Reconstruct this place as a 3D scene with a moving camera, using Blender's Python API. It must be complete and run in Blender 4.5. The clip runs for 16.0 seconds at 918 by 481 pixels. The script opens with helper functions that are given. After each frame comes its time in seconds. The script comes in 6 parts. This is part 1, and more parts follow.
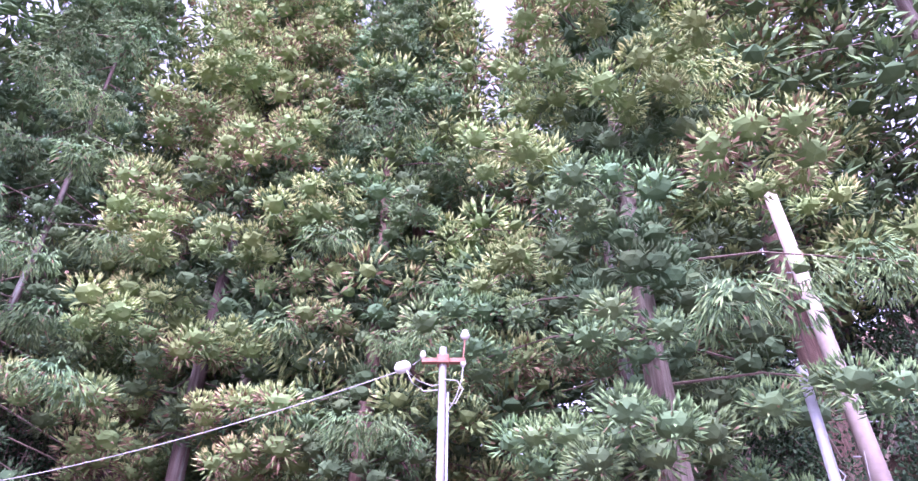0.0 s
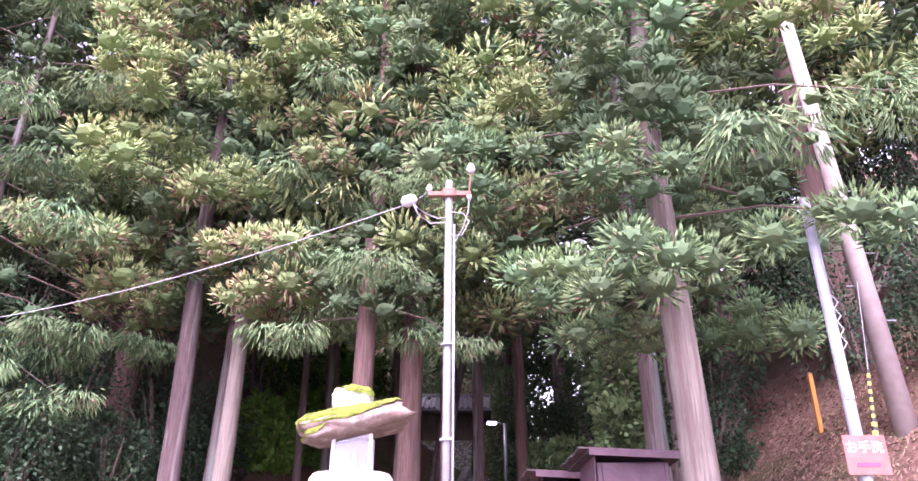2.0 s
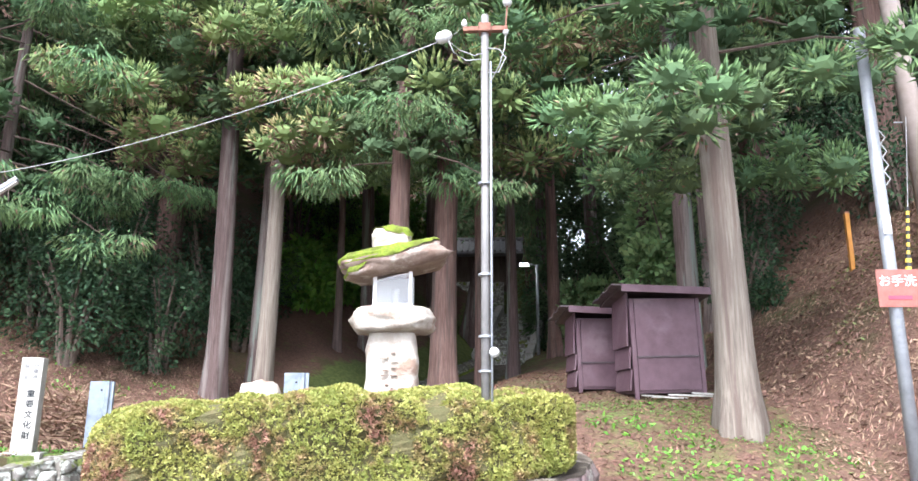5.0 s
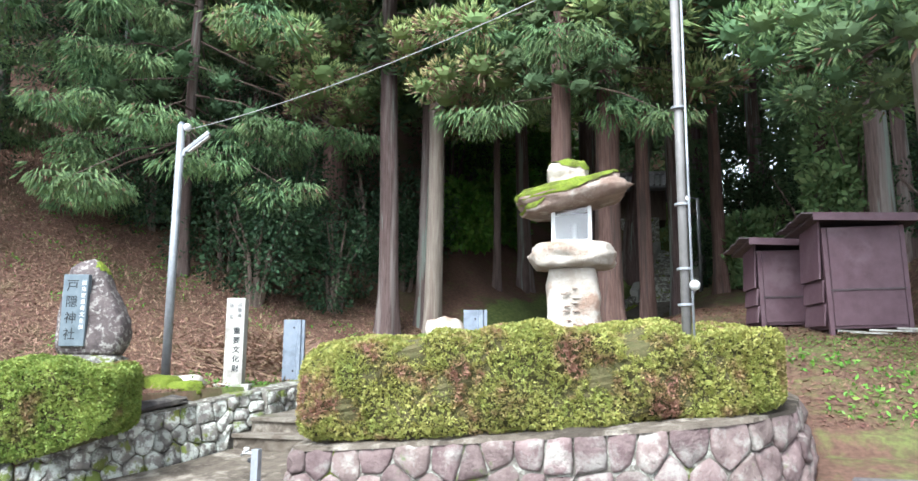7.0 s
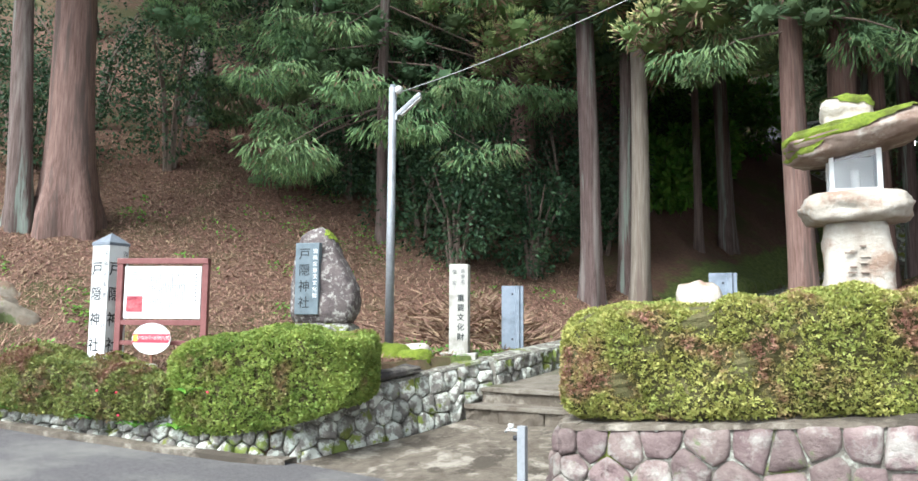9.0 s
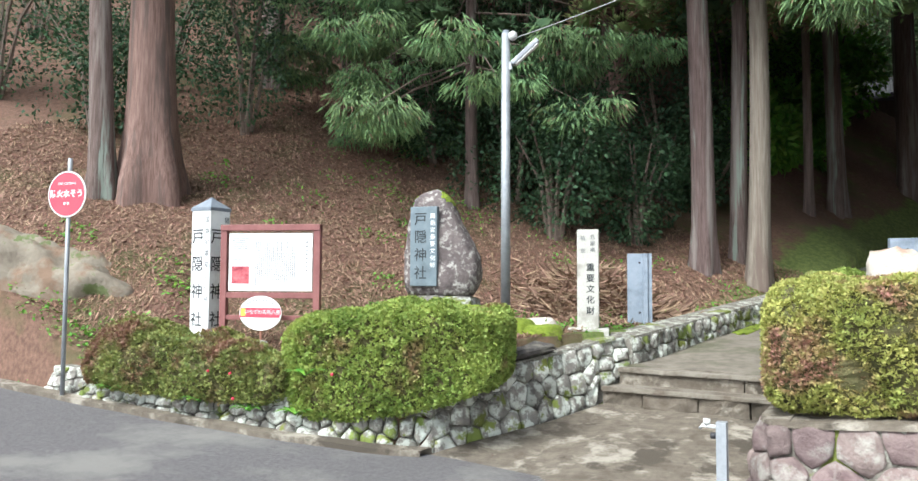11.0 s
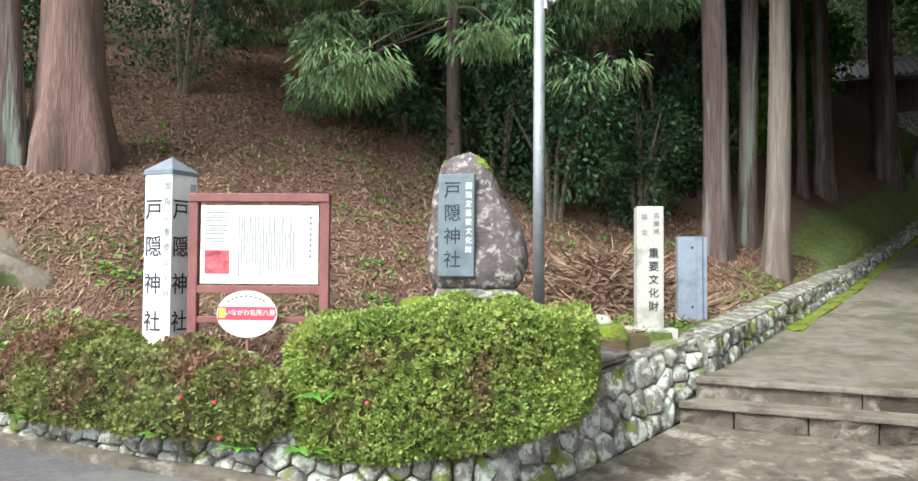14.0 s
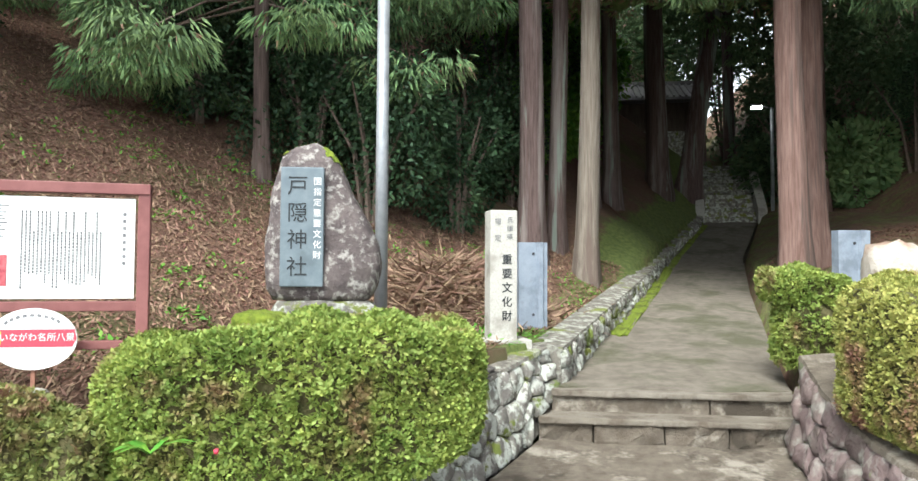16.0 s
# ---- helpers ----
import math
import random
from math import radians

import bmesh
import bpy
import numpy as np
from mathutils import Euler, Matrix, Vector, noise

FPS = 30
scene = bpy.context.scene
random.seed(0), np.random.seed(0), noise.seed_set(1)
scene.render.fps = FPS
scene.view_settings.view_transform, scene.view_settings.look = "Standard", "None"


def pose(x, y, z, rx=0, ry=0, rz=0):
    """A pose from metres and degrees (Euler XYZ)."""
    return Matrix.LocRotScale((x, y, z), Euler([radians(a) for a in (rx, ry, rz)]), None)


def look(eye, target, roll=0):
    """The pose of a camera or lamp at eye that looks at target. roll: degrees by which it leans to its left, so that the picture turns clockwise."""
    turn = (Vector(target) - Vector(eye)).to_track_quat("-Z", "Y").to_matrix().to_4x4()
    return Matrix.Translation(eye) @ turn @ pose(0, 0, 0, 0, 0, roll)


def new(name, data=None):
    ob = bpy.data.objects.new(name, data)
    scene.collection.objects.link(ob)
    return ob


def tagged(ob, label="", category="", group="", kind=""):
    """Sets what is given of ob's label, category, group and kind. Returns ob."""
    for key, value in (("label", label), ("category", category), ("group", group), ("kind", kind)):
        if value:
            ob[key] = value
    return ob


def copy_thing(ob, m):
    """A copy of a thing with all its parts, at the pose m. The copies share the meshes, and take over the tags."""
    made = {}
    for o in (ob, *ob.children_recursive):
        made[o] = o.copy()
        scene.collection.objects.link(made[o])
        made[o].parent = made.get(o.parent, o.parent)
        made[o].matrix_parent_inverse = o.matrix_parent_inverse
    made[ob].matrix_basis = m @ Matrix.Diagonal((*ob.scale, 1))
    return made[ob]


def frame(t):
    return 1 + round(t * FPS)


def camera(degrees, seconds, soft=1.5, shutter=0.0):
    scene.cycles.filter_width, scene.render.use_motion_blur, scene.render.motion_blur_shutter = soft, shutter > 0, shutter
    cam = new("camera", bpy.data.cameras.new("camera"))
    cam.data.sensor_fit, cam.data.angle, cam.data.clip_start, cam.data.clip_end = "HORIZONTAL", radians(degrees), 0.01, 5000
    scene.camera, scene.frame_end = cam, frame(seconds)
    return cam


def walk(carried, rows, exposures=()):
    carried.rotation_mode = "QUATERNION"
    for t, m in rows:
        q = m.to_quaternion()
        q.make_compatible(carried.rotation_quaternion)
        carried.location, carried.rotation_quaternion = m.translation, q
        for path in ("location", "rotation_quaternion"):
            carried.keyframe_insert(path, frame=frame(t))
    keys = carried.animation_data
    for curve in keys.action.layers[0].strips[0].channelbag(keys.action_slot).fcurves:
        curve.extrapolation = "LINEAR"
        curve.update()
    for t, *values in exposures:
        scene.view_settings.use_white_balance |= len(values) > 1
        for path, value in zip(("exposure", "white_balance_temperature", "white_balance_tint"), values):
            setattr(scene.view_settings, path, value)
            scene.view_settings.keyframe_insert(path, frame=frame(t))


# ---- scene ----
cam = camera(64.01, 16.0)


def aim(x, y, z, yaw, pitch, roll):
    return pose(x, y, z, 90 + pitch, 0, yaw) @ pose(0, 0, 0, 0, 0, roll)


PATH = [
    (0.0, aim(-0.000, 0.000, 1.692, 0.98, 37.35, 0.55)),
    (0.5, aim(-0.001, 0.010, 1.679, 0.99, 34.42, 0.47)),
    (1.0, aim(-0.005, 0.043, 1.662, 1.02, 31.40, 0.45)),
    (1.5, aim(-0.031, 0.080, 1.638, 1.00, 28.20, 0.36)),
    (2.0, aim(-0.031, 0.075, 1.617, 1.13, 25.21, 0.19)),
    (2.5, aim(-0.035, 0.095, 1.590, 1.42, 22.57, 0.29)),
    (3.0, aim(-0.041, 0.091, 1.572, 1.70, 20.34, 0.19)),
    (3.5, aim(-0.042, 0.103, 1.563, 2.10, 18.06, 0.12)),
    (3.7, aim(-0.043, 0.113, 1.555, 2.22, 17.33, 0.15)),
    (5.8, aim(-0.213, 0.076, 1.540, 7.13, 11.44, 0.40)),
    (6.0, aim(-0.257, 0.077, 1.536, 8.60, 11.06, 0.36)),
    (6.5, aim(-0.377, 0.075, 1.529, 12.08, 10.04, 0.34)),
    (7.0, aim(-0.537, 0.143, 1.512, 14.70, 8.60, 0.44)),
    (7.5, aim(-0.765, 0.238, 1.534, 17.17, 7.34, 0.48)),
    (8.0, aim(-1.027, 0.304, 1.536, 20.71, 6.71, 0.46)),
    (8.5, aim(-1.358, 0.368, 1.543, 24.12, 6.41, 0.38)),
    (9.0, aim(-1.687, 0.487, 1.540, 26.71, 5.83, 0.33)),
    (9.5, aim(-2.021, 0.577, 1.540, 28.67, 5.38, 0.36)),
    (10.0, aim(-2.363, 0.662, 1.526, 29.98, 4.95, 0.39)),
    (10.2, aim(-2.496, 0.698, 1.538, 30.12, 4.52, 0.31)),
    (12.3, aim(-3.762, 1.454, 1.625, 30.77, 2.38, 0.43)),
    (12.5, aim(-3.923, 1.549, 1.633, 30.58, 2.22, 0.36)),
    (13.0, aim(-4.304, 1.669, 1.650, 29.60, 2.17, 0.37)),
    (13.5, aim(-4.562, 1.818, 1.631, 27.04, 1.88, 0.42)),
    (14.0, aim(-4.816, 1.985, 1.628, 24.10, 2.02, 0.40)),
    (14.5, aim(-5.104, 2.119, 1.627, 20.50, 2.28, 0.30)),
    (15.0, aim(-5.291, 2.262, 1.643, 15.92, 2.17, 0.31)),
    (15.5, aim(-5.429, 2.391, 1.661, 11.27, 2.14, 0.32)),
    (16.0, aim(-5.605, 2.494, 1.660, 6.92, 2.40, 0.33)),
]
EXPOSURES = [(0.0, 3.0, 5450, 64), (1.5, 3.10, 5850, 62), (3.7, 2.95, 6050, 27), (6.0, 2.42, 5850, 10), (8.5, 2.1, 6000, 5), (12.0, 2.0, 6150, 5), (16.0, 1.98, 6300, 5)]
walk(cam, PATH, EXPOSURES)

# ---- daylight: an overcast sky ----
world = bpy.data.worlds.new("sky")
scene.world = world
world.use_nodes = True
wn, wl = world.node_tree.nodes, world.node_tree.links
sky = wn.new("ShaderNodeTexSky")
sky.sky_type, sky.sun_disc = "NISHITA", False
sky.sun_elevation, sky.sun_rotation = radians(51), radians(196)
grey = wn.new("ShaderNodeRGBToBW")
cloud = wn.new("ShaderNodeMix")
cloud.data_type = "RGBA"
cloud.inputs[0].default_value = 0.85
wl.new(sky.outputs[0], grey.inputs[0])
wl.new(sky.outputs[0], cloud.inputs[6])
wl.new(grey.outputs[0], cloud.inputs[7])
wl.new(cloud.outputs[2], wn["Background"].inputs[0])
wn["Background"].inputs[1].default_value = 0.15

sun = new("sun", bpy.data.lights.new("sun", "SUN"))
sun.data.energy, sun.data.angle, sun.data.color = 1.9, radians(30), (1.0, 0.97, 0.92)
sun.matrix_world = look((0, 0, 30), (5.0, 17.0, 8.0))


# ---- materials ----
def mat(name, c1, c2, scale=8.0, c3=None, scale3=1.0, amount3=0.5, rough=0.85, bump=0.4, bscale=40.0, metal=0.0, vary=0.0, island=False, stretch=(1, 1, 1), translucent=0.0, spec=0.3, c4=None, scale4=1.0, amount4=0.5, cover=None, tone=False):
    m = bpy.data.materials.new(name)
    m.use_nodes = True
    n, l = m.node_tree.nodes, m.node_tree.links
    bsdf = n["Principled BSDF"]
    tex = n.new("ShaderNodeTexCoord")
    mp = n.new("ShaderNodeMapping")
    mp.inputs["Scale"].default_value = stretch
    geo = n.new("ShaderNodeNewGeometry")
    l.new(geo.outputs["Position"], mp.inputs[0])

    def noisy(s, detail=6.0):
        t = n.new("ShaderNodeTexNoise")
        t.inputs["Scale"].default_value = s
        t.inputs["Detail"].default_value = detail
        t.inputs["Roughness"].default_value = 0.65
        l.new(mp.outputs[0], t.inputs["Vector"])
        return t.outputs["Fac"]

    def ramp(fac, lo, hi):
        r = n.new("ShaderNodeMapRange")
        r.inputs[1].default_value, r.inputs[2].default_value = lo, hi
        l.new(fac, r.inputs[0])
        return r.outputs[0]

    def mix(fac, a, b):
        x = n.new("ShaderNodeMix")
        x.data_type = "RGBA"
        l.new(fac, x.inputs[0]) if not isinstance(fac, float) else None
        for sock, v in ((6, a), (7, b)):
            if isinstance(v, tuple):
                x.inputs[sock].default_value = (*v, 1)
            else:
                l.new(v, x.inputs[sock])
        return x.outputs[2]

    col = mix(ramp(noisy(scale), 0.35, 0.65), c1, c2)
    if c3:
        e = 0.06 + 0.1 * (1 - amount3)
        lo = 0.62 - 0.25 * amount3
        col = mix(ramp(noisy(scale3), lo, lo + e), col, c3)
    if c4:
        lo = 0.62 - 0.25 * amount4
        col = mix(ramp(noisy(scale4), lo, lo + 0.05), col, c4)
    if cover:
        at = n.new("ShaderNodeAttribute")
        at.attribute_name = "cover"
        ad = n.new("ShaderNodeMath")
        ad.operation = "ADD"
        sc = n.new("ShaderNodeMapRange")
        sc.inputs[3].default_value, sc.inputs[4].default_value = -0.45, 0.45
        l.new(noisy(3.0, 8.0), sc.inputs[0])
        l.new(at.outputs["Fac"], ad.inputs[0])
        l.new(sc.outputs[0], ad.inputs[1])
        col = mix(ramp(ad.outputs[0], 0.40, 0.62), col, mix(ramp(noisy(12.0), 0.4, 0.6), cover[0], cover[1]))
    if vary:
        if tone:
            own = n.new("ShaderNodeAttribute")
            own.attribute_name = "tone"
            rnd = own.outputs["Fac"]
        elif island:
            rnd = geo.outputs["Random Per Island"]
        else:
            oi = n.new("ShaderNodeObjectInfo")
            rnd = oi.outputs["Random"]
        hsv = n.new("ShaderNodeHueSaturation")
        vr = n.new("ShaderNodeMapRange")
        vr.inputs[3].default_value, vr.inputs[4].default_value = 1 - vary, 1 + vary
        l.new(rnd, vr.inputs[0])
        l.new(vr.outputs[0], hsv.inputs["Value"])
        hr = n.new("ShaderNodeMapRange")
        hr.inputs[3].default_value, hr.inputs[4].default_value = 0.5 - vary * 0.06, 0.5 + vary * 0.06
        fr = n.new("ShaderNodeMath")
        fr.operation = "FRACT"
        ml = n.new("ShaderNodeMath")
        ml.operation = "MULTIPLY"
        ml.inputs[1].default_value = 7.31
        l.new(rnd, ml.inputs[0])
        l.new(ml.outputs[0], fr.inputs[0])
        l.new(fr.outputs[0], hr.inputs[0])
        l.new(hr.outputs[0], hsv.inputs["Hue"])
        l.new(col, hsv.inputs["Color"])
        col = hsv.outputs[0]
    l.new(col, bsdf.inputs["Base Color"])
    bsdf.inputs["Roughness"].default_value = rough
    bsdf.inputs["Metallic"].default_value = metal
    bsdf.inputs["Specular IOR Level"].default_value = spec
    if bump:
        b = n.new("ShaderNodeBump")
        b.inputs["Strength"].default_value = bump
        b.inputs["Distance"].default_value = 0.02
        l.new(noisy(bscale, 8.0), b.inputs["Height"])
        l.new(b.outputs[0], bsdf.inputs["Normal"])
    if translucent:
        tr = n.new("ShaderNodeBsdfTranslucent")
        l.new(col, tr.inputs[0])
        sh = n.new("ShaderNodeMixShader")
        sh.inputs[0].default_value = translucent
        l.new(bsdf.outputs[0], sh.inputs[1])
        l.new(tr.outputs[0], sh.inputs[2])
        l.new(sh.outputs[0], n["Material Output"].inputs[0])
    return m


M = {}
M["asphalt"] = mat("asphalt", (0.075, 0.07, 0.074), (0.12, 0.113, 0.116), 30, (0.165, 0.158, 0.15), 0.5, 0.5, rough=0.8, bump=0.5, bscale=220)
M["concrete"] = mat("worn_concrete", (0.098, 0.080, 0.062), (0.165, 0.140, 0.112), 7, (0.31, 0.28, 0.235), 3.2, 0.40, rough=0.9, bump=1.0, bscale=60, c4=(0.07, 0.058, 0.045), scale4=1.3, amount4=0.3)
M["lip"] = mat("pale_step_edge", (0.145, 0.125, 0.10), (0.235, 0.212, 0.178), 7, (0.11, 0.09, 0.07), 3.5, 0.45, rough=0.9, bump=0.8, bscale=60)
M["path"] = mat("path_concrete", (0.118, 0.102, 0.082), (0.185, 0.163, 0.135), 7, (0.088, 0.086, 0.055), 1.3, 0.45, rough=0.9, bump=0.6, bscale=90)
M["litter"] = mat("leaf_litter", (0.085, 0.048, 0.034), (0.16, 0.092, 0.066), 16, (0.075, 0.072, 0.03), 0.45, 0.42, rough=0.95, bump=1.0, bscale=70, cover=((0.075, 0.105, 0.030), (0.14, 0.17, 0.05)))
M["moss"] = mat("moss", (0.135, 0.195, 0.022), (0.225, 0.28, 0.035), 30, (0.10, 0.12, 0.02), 3, 0.5, rough=0.95, bump=1.0, bscale=160)
M["stone_pink"] = mat("pinkish_granite", (0.125, 0.088, 0.085), (0.205, 0.158, 0.148), 7, (0.27, 0.25, 0.225), 4.5, 0.45, rough=0.9, bump=1.0, bscale=35, vary=0.25, c4=(0.13, 0.14, 0.08), scale4=3.0, amount4=0.0)
M["stone_grey"] = mat("grey_wall_stone", (0.12, 0.11, 0.10), (0.23, 0.215, 0.19), 8, (0.42, 0.435, 0.39), 9.0, 0.62, rough=0.9, bump=1.0, bscale=30, vary=0.35, c4=(0.14, 0.165, 0.04), scale4=4.0, amount4=0.27)
M["mortar"] = mat("dark_joint", (0.10, 0.09, 0.078), (0.19, 0.175, 0.15), 12, (0.34, 0.345, 0.30), 8, 0.5, rough=0.95, bump=0.8, bscale=50, c4=(0.14, 0.165, 0.04), scale4=1.6, amount4=0.25)
M["stele"] = mat("lichen_rock", (0.065, 0.052, 0.054), (0.145, 0.120, 0.116), 7, (0.31, 0.295, 0.275), 15, 0.42, rough=0.9, bump=1.0, bscale=30)
M["slate"] = mat("blue_grey_slate", (0.105, 0.135, 0.158), (0.145, 0.178, 0.20), 9, (0.09, 0.115, 0.13), 1.5, 0.5, rough=0.55, bump=0.15, bscale=80)
M["dark_slate"] = mat("dark_slab", (0.045, 0.04, 0.04), (0.085, 0.075, 0.072), 8, (0.14, 0.13, 0.11), 4, 0.4, rough=0.75, bump=0.8, bscale=30)
M["granite"] = mat("pale_granite", (0.34, 0.33, 0.30), (0.44, 0.43, 0.395), 60, (0.27, 0.255, 0.225), 3.0, 0.42, rough=0.8, bump=0.3, bscale=120)
M["white_rock"] = mat("pale_rock", (0.32, 0.28, 0.235), (0.47, 0.435, 0.385), 4, (0.27, 0.19, 0.145), 2.6, 0.42, rough=0.9, bump=1.0, bscale=22)
M["brown_rock"] = mat("brown_rock", (0.17, 0.115, 0.09), (0.29, 0.225, 0.185), 5, (0.40, 0.36, 0.31), 3.0, 0.4, rough=0.9, bump=1.0, bscale=20)
M["rock_face"] = mat("earthy_rock", (0.13, 0.108, 0.085), (0.215, 0.188, 0.15), 3, (0.15, 0.10, 0.07), 2.2, 0.5, rough=0.95, bump=1.0, bscale=14, c4=(0.10, 0.12, 0.05), scale4=3.0, amount4=0.12)
M["bark"] = mat("cedar_bark", (0.07, 0.048, 0.043), (0.145, 0.105, 0.096), 9, (0.20, 0.175, 0.16), 1.3, 0.42, rough=0.95, bump=1.0, bscale=14, stretch=(4, 4, 0.22), vary=0.15, c4=(0.20, 0.23, 0.20), scale4=0.9, amount4=0.25)
M["bark_pale"] = mat("pale_cedar_bark", (0.135, 0.112, 0.092), (0.235, 0.205, 0.17), 8, (0.13, 0.098, 0.082), 1.6, 0.45, rough=0.95, bump=1.0, bscale=14, stretch=(4, 4, 0.22))
M["bark_red"] = mat("reddish_cedar_bark", (0.115, 0.066, 0.055), (0.21, 0.138, 0.118), 8, (0.09, 0.066, 0.058), 1.3, 0.45, rough=0.95, bump=1.0, bscale=14, stretch=(4, 4, 0.22))
M["twig"] = mat("twig", (0.10, 0.075, 0.06), (0.17, 0.13, 0.11), 20, rough=0.95, bump=0)
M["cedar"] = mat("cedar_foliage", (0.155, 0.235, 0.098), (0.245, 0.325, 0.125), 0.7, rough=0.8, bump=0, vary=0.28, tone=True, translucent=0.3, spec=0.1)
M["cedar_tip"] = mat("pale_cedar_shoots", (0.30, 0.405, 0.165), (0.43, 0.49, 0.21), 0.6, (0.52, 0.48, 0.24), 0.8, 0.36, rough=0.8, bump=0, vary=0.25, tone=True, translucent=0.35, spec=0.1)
# Darker greens: far trees, plus shade painted inside crowns and on low boughs.
M["cedar_dark"] = mat("deep_cedar_foliage", (0.092, 0.160, 0.085), (0.150, 0.225, 0.105), 0.6, rough=0.85, bump=0, vary=0.35, tone=True, translucent=0.3, spec=0.1)
M["dark_tip"] = mat("deep_cedar_shoots", (0.150, 0.250, 0.110), (0.215, 0.315, 0.135), 0.6, rough=0.85, bump=0, vary=0.3, tone=True, translucent=0.3, spec=0.1)
M["dead"] = mat("brown_cedar_tips", (0.19, 0.125, 0.085), (0.30, 0.215, 0.145), 3, rough=0.9, bump=0, vary=0.35, tone=True, translucent=0.2, spec=0.1)
M["broad"] = mat("broad_evergreen_leaf", (0.022, 0.052, 0.027), (0.045, 0.085, 0.036), 2, rough=0.6, spec=0.2, bump=0, vary=0.4, island=True, translucent=0.2)
M["hedge"] = mat("hedge_leaf", (0.165, 0.235, 0.052), (0.295, 0.36, 0.09), 3.0, (0.25, 0.17, 0.09), 2.6, 0.30, rough=0.6, bump=0, vary=0.30, tone=True, translucent=0.3, spec=0.25)
M["hedge_old"] = mat("autumn_hedge_leaf", (0.255, 0.285, 0.075), (0.37, 0.365, 0.11), 3.0, (0.30, 0.165, 0.12), 1.8, 0.44, rough=0.6, bump=0, vary=0.30, tone=True, translucent=0.3, spec=0.2)
M["hedge_low"] = mat("brownish_hedge_leaf", (0.145, 0.175, 0.055), (0.24, 0.26, 0.08), 3.0, (0.20, 0.115, 0.075), 2.4, 0.52, rough=0.6, bump=0, vary=0.42, tone=True, translucent=0.3, spec=0.2)
# Twig colour, darkened to stand for shade in the gaps between leaves.
M["hedge_in"] = mat("shaded_hedge_twigs", (0.070, 0.072, 0.028), (0.115, 0.098, 0.045), 20, rough=0.95, bump=1.0, bscale=60)
# Fresh small plants; on the back thickets this bright green stands for sunlight.
M["fresh"] = mat("fresh_and_lit_leaf", (0.09, 0.23, 0.03), (0.16, 0.32, 0.05), 5, rough=0.5, bump=0, vary=0.3, island=True, translucent=0.3)
M["cedar_bank"] = mat("bank_scrub_leaf", (0.085, 0.115, 0.04), (0.16, 0.175, 0.065), 3, (0.20, 0.14, 0.085), 2, 0.5, rough=0.8, bump=0, vary=0.4, island=True, translucent=0.2)
M["straw"] = mat("dry_straw", (0.17, 0.105, 0.07), (0.29, 0.20, 0.14), 6, rough=0.9, bump=0, vary=0.4, island=True)
M["leaf_dry"] = mat("fallen_leaf", (0.115, 0.058, 0.040), (0.20, 0.120, 0.085), 5, rough=0.9, bump=0, vary=0.5, island=True)
M["galv"] = mat("galvanised_steel", (0.235, 0.25, 0.27), (0.31, 0.325, 0.345), 12, (0.19, 0.20, 0.215), 3, 0.4, rough=0.5, bump=0.05, metal=0.35)
M["galv_old"] = mat("weathered_steel", (0.16, 0.155, 0.15), (0.22, 0.213, 0.205), 12, (0.16, 0.155, 0.15), 3, 0.4, rough=0.55, bump=0.05, metal=0.25)
M["conc_pole"] = mat("concrete_pole", (0.27, 0.225, 0.20), (0.33, 0.28, 0.255), 6, rough=0.85, bump=0.1)
M["bluegrey"] = mat("blue_grey_paint", (0.175, 0.21, 0.26), (0.23, 0.265, 0.315), 8, (0.14, 0.165, 0.20), 3, 0.4, rough=0.5, bump=0.08)
M["shed"] = mat("maroon_paint", (0.085, 0.048, 0.060), (0.115, 0.070, 0.084), 5, (0.14, 0.095, 0.108), 1.2, 0.4, rough=0.5, bump=0.2, bscale=50)
M["shed_roof"] = mat("dark_roof_sheet", (0.05, 0.038, 0.042), (0.085, 0.066, 0.070), 6, rough=0.5, bump=0.2)
M["frame_red"] = mat("reddish_brown_paint", (0.16, 0.060, 0.058), (0.21, 0.085, 0.080), 8, rough=0.5, bump=0.1)
M["white"] = mat("white_paint", (0.62, 0.63, 0.63), (0.70, 0.71, 0.71), 5, (0.54, 0.55, 0.54), 1.8, 0.35, rough=0.5, bump=0.05)
M["cap"] = mat("grey_lead_cap", (0.13, 0.15, 0.18), (0.18, 0.20, 0.23), 9, rough=0.5, bump=0.1)
M["red"] = mat("sign_red", (0.62, 0.045, 0.075), (0.68, 0.06, 0.09), 4, rough=0.45, bump=0)
M["pale_red"] = mat("faded_photo_red", (0.22, 0.025, 0.045), (0.50, 0.13, 0.14), 16, rough=0.5, bump=0)
M["ink"] = mat("black_ink", (0.02, 0.02, 0.022), (0.04, 0.04, 0.045), 20, rough=0.5, bump=0)
M["grey_ink"] = mat("grey_ink", (0.13, 0.13, 0.14), (0.20, 0.20, 0.21), 20, rough=0.6, bump=0)
M["faint_ink"] = mat("faint_print", (0.07, 0.07, 0.075), (0.12, 0.12, 0.125), 20, rough=0.6, bump=0)
M["carved"] = mat("carved_shadow_ink", (0.015, 0.018, 0.02), (0.035, 0.04, 0.045), 15, rough=0.8, bump=0)
M["insulator"] = mat("white_porcelain", (0.45, 0.45, 0.44), (0.55, 0.55, 0.53), 10, rough=0.3, bump=0)
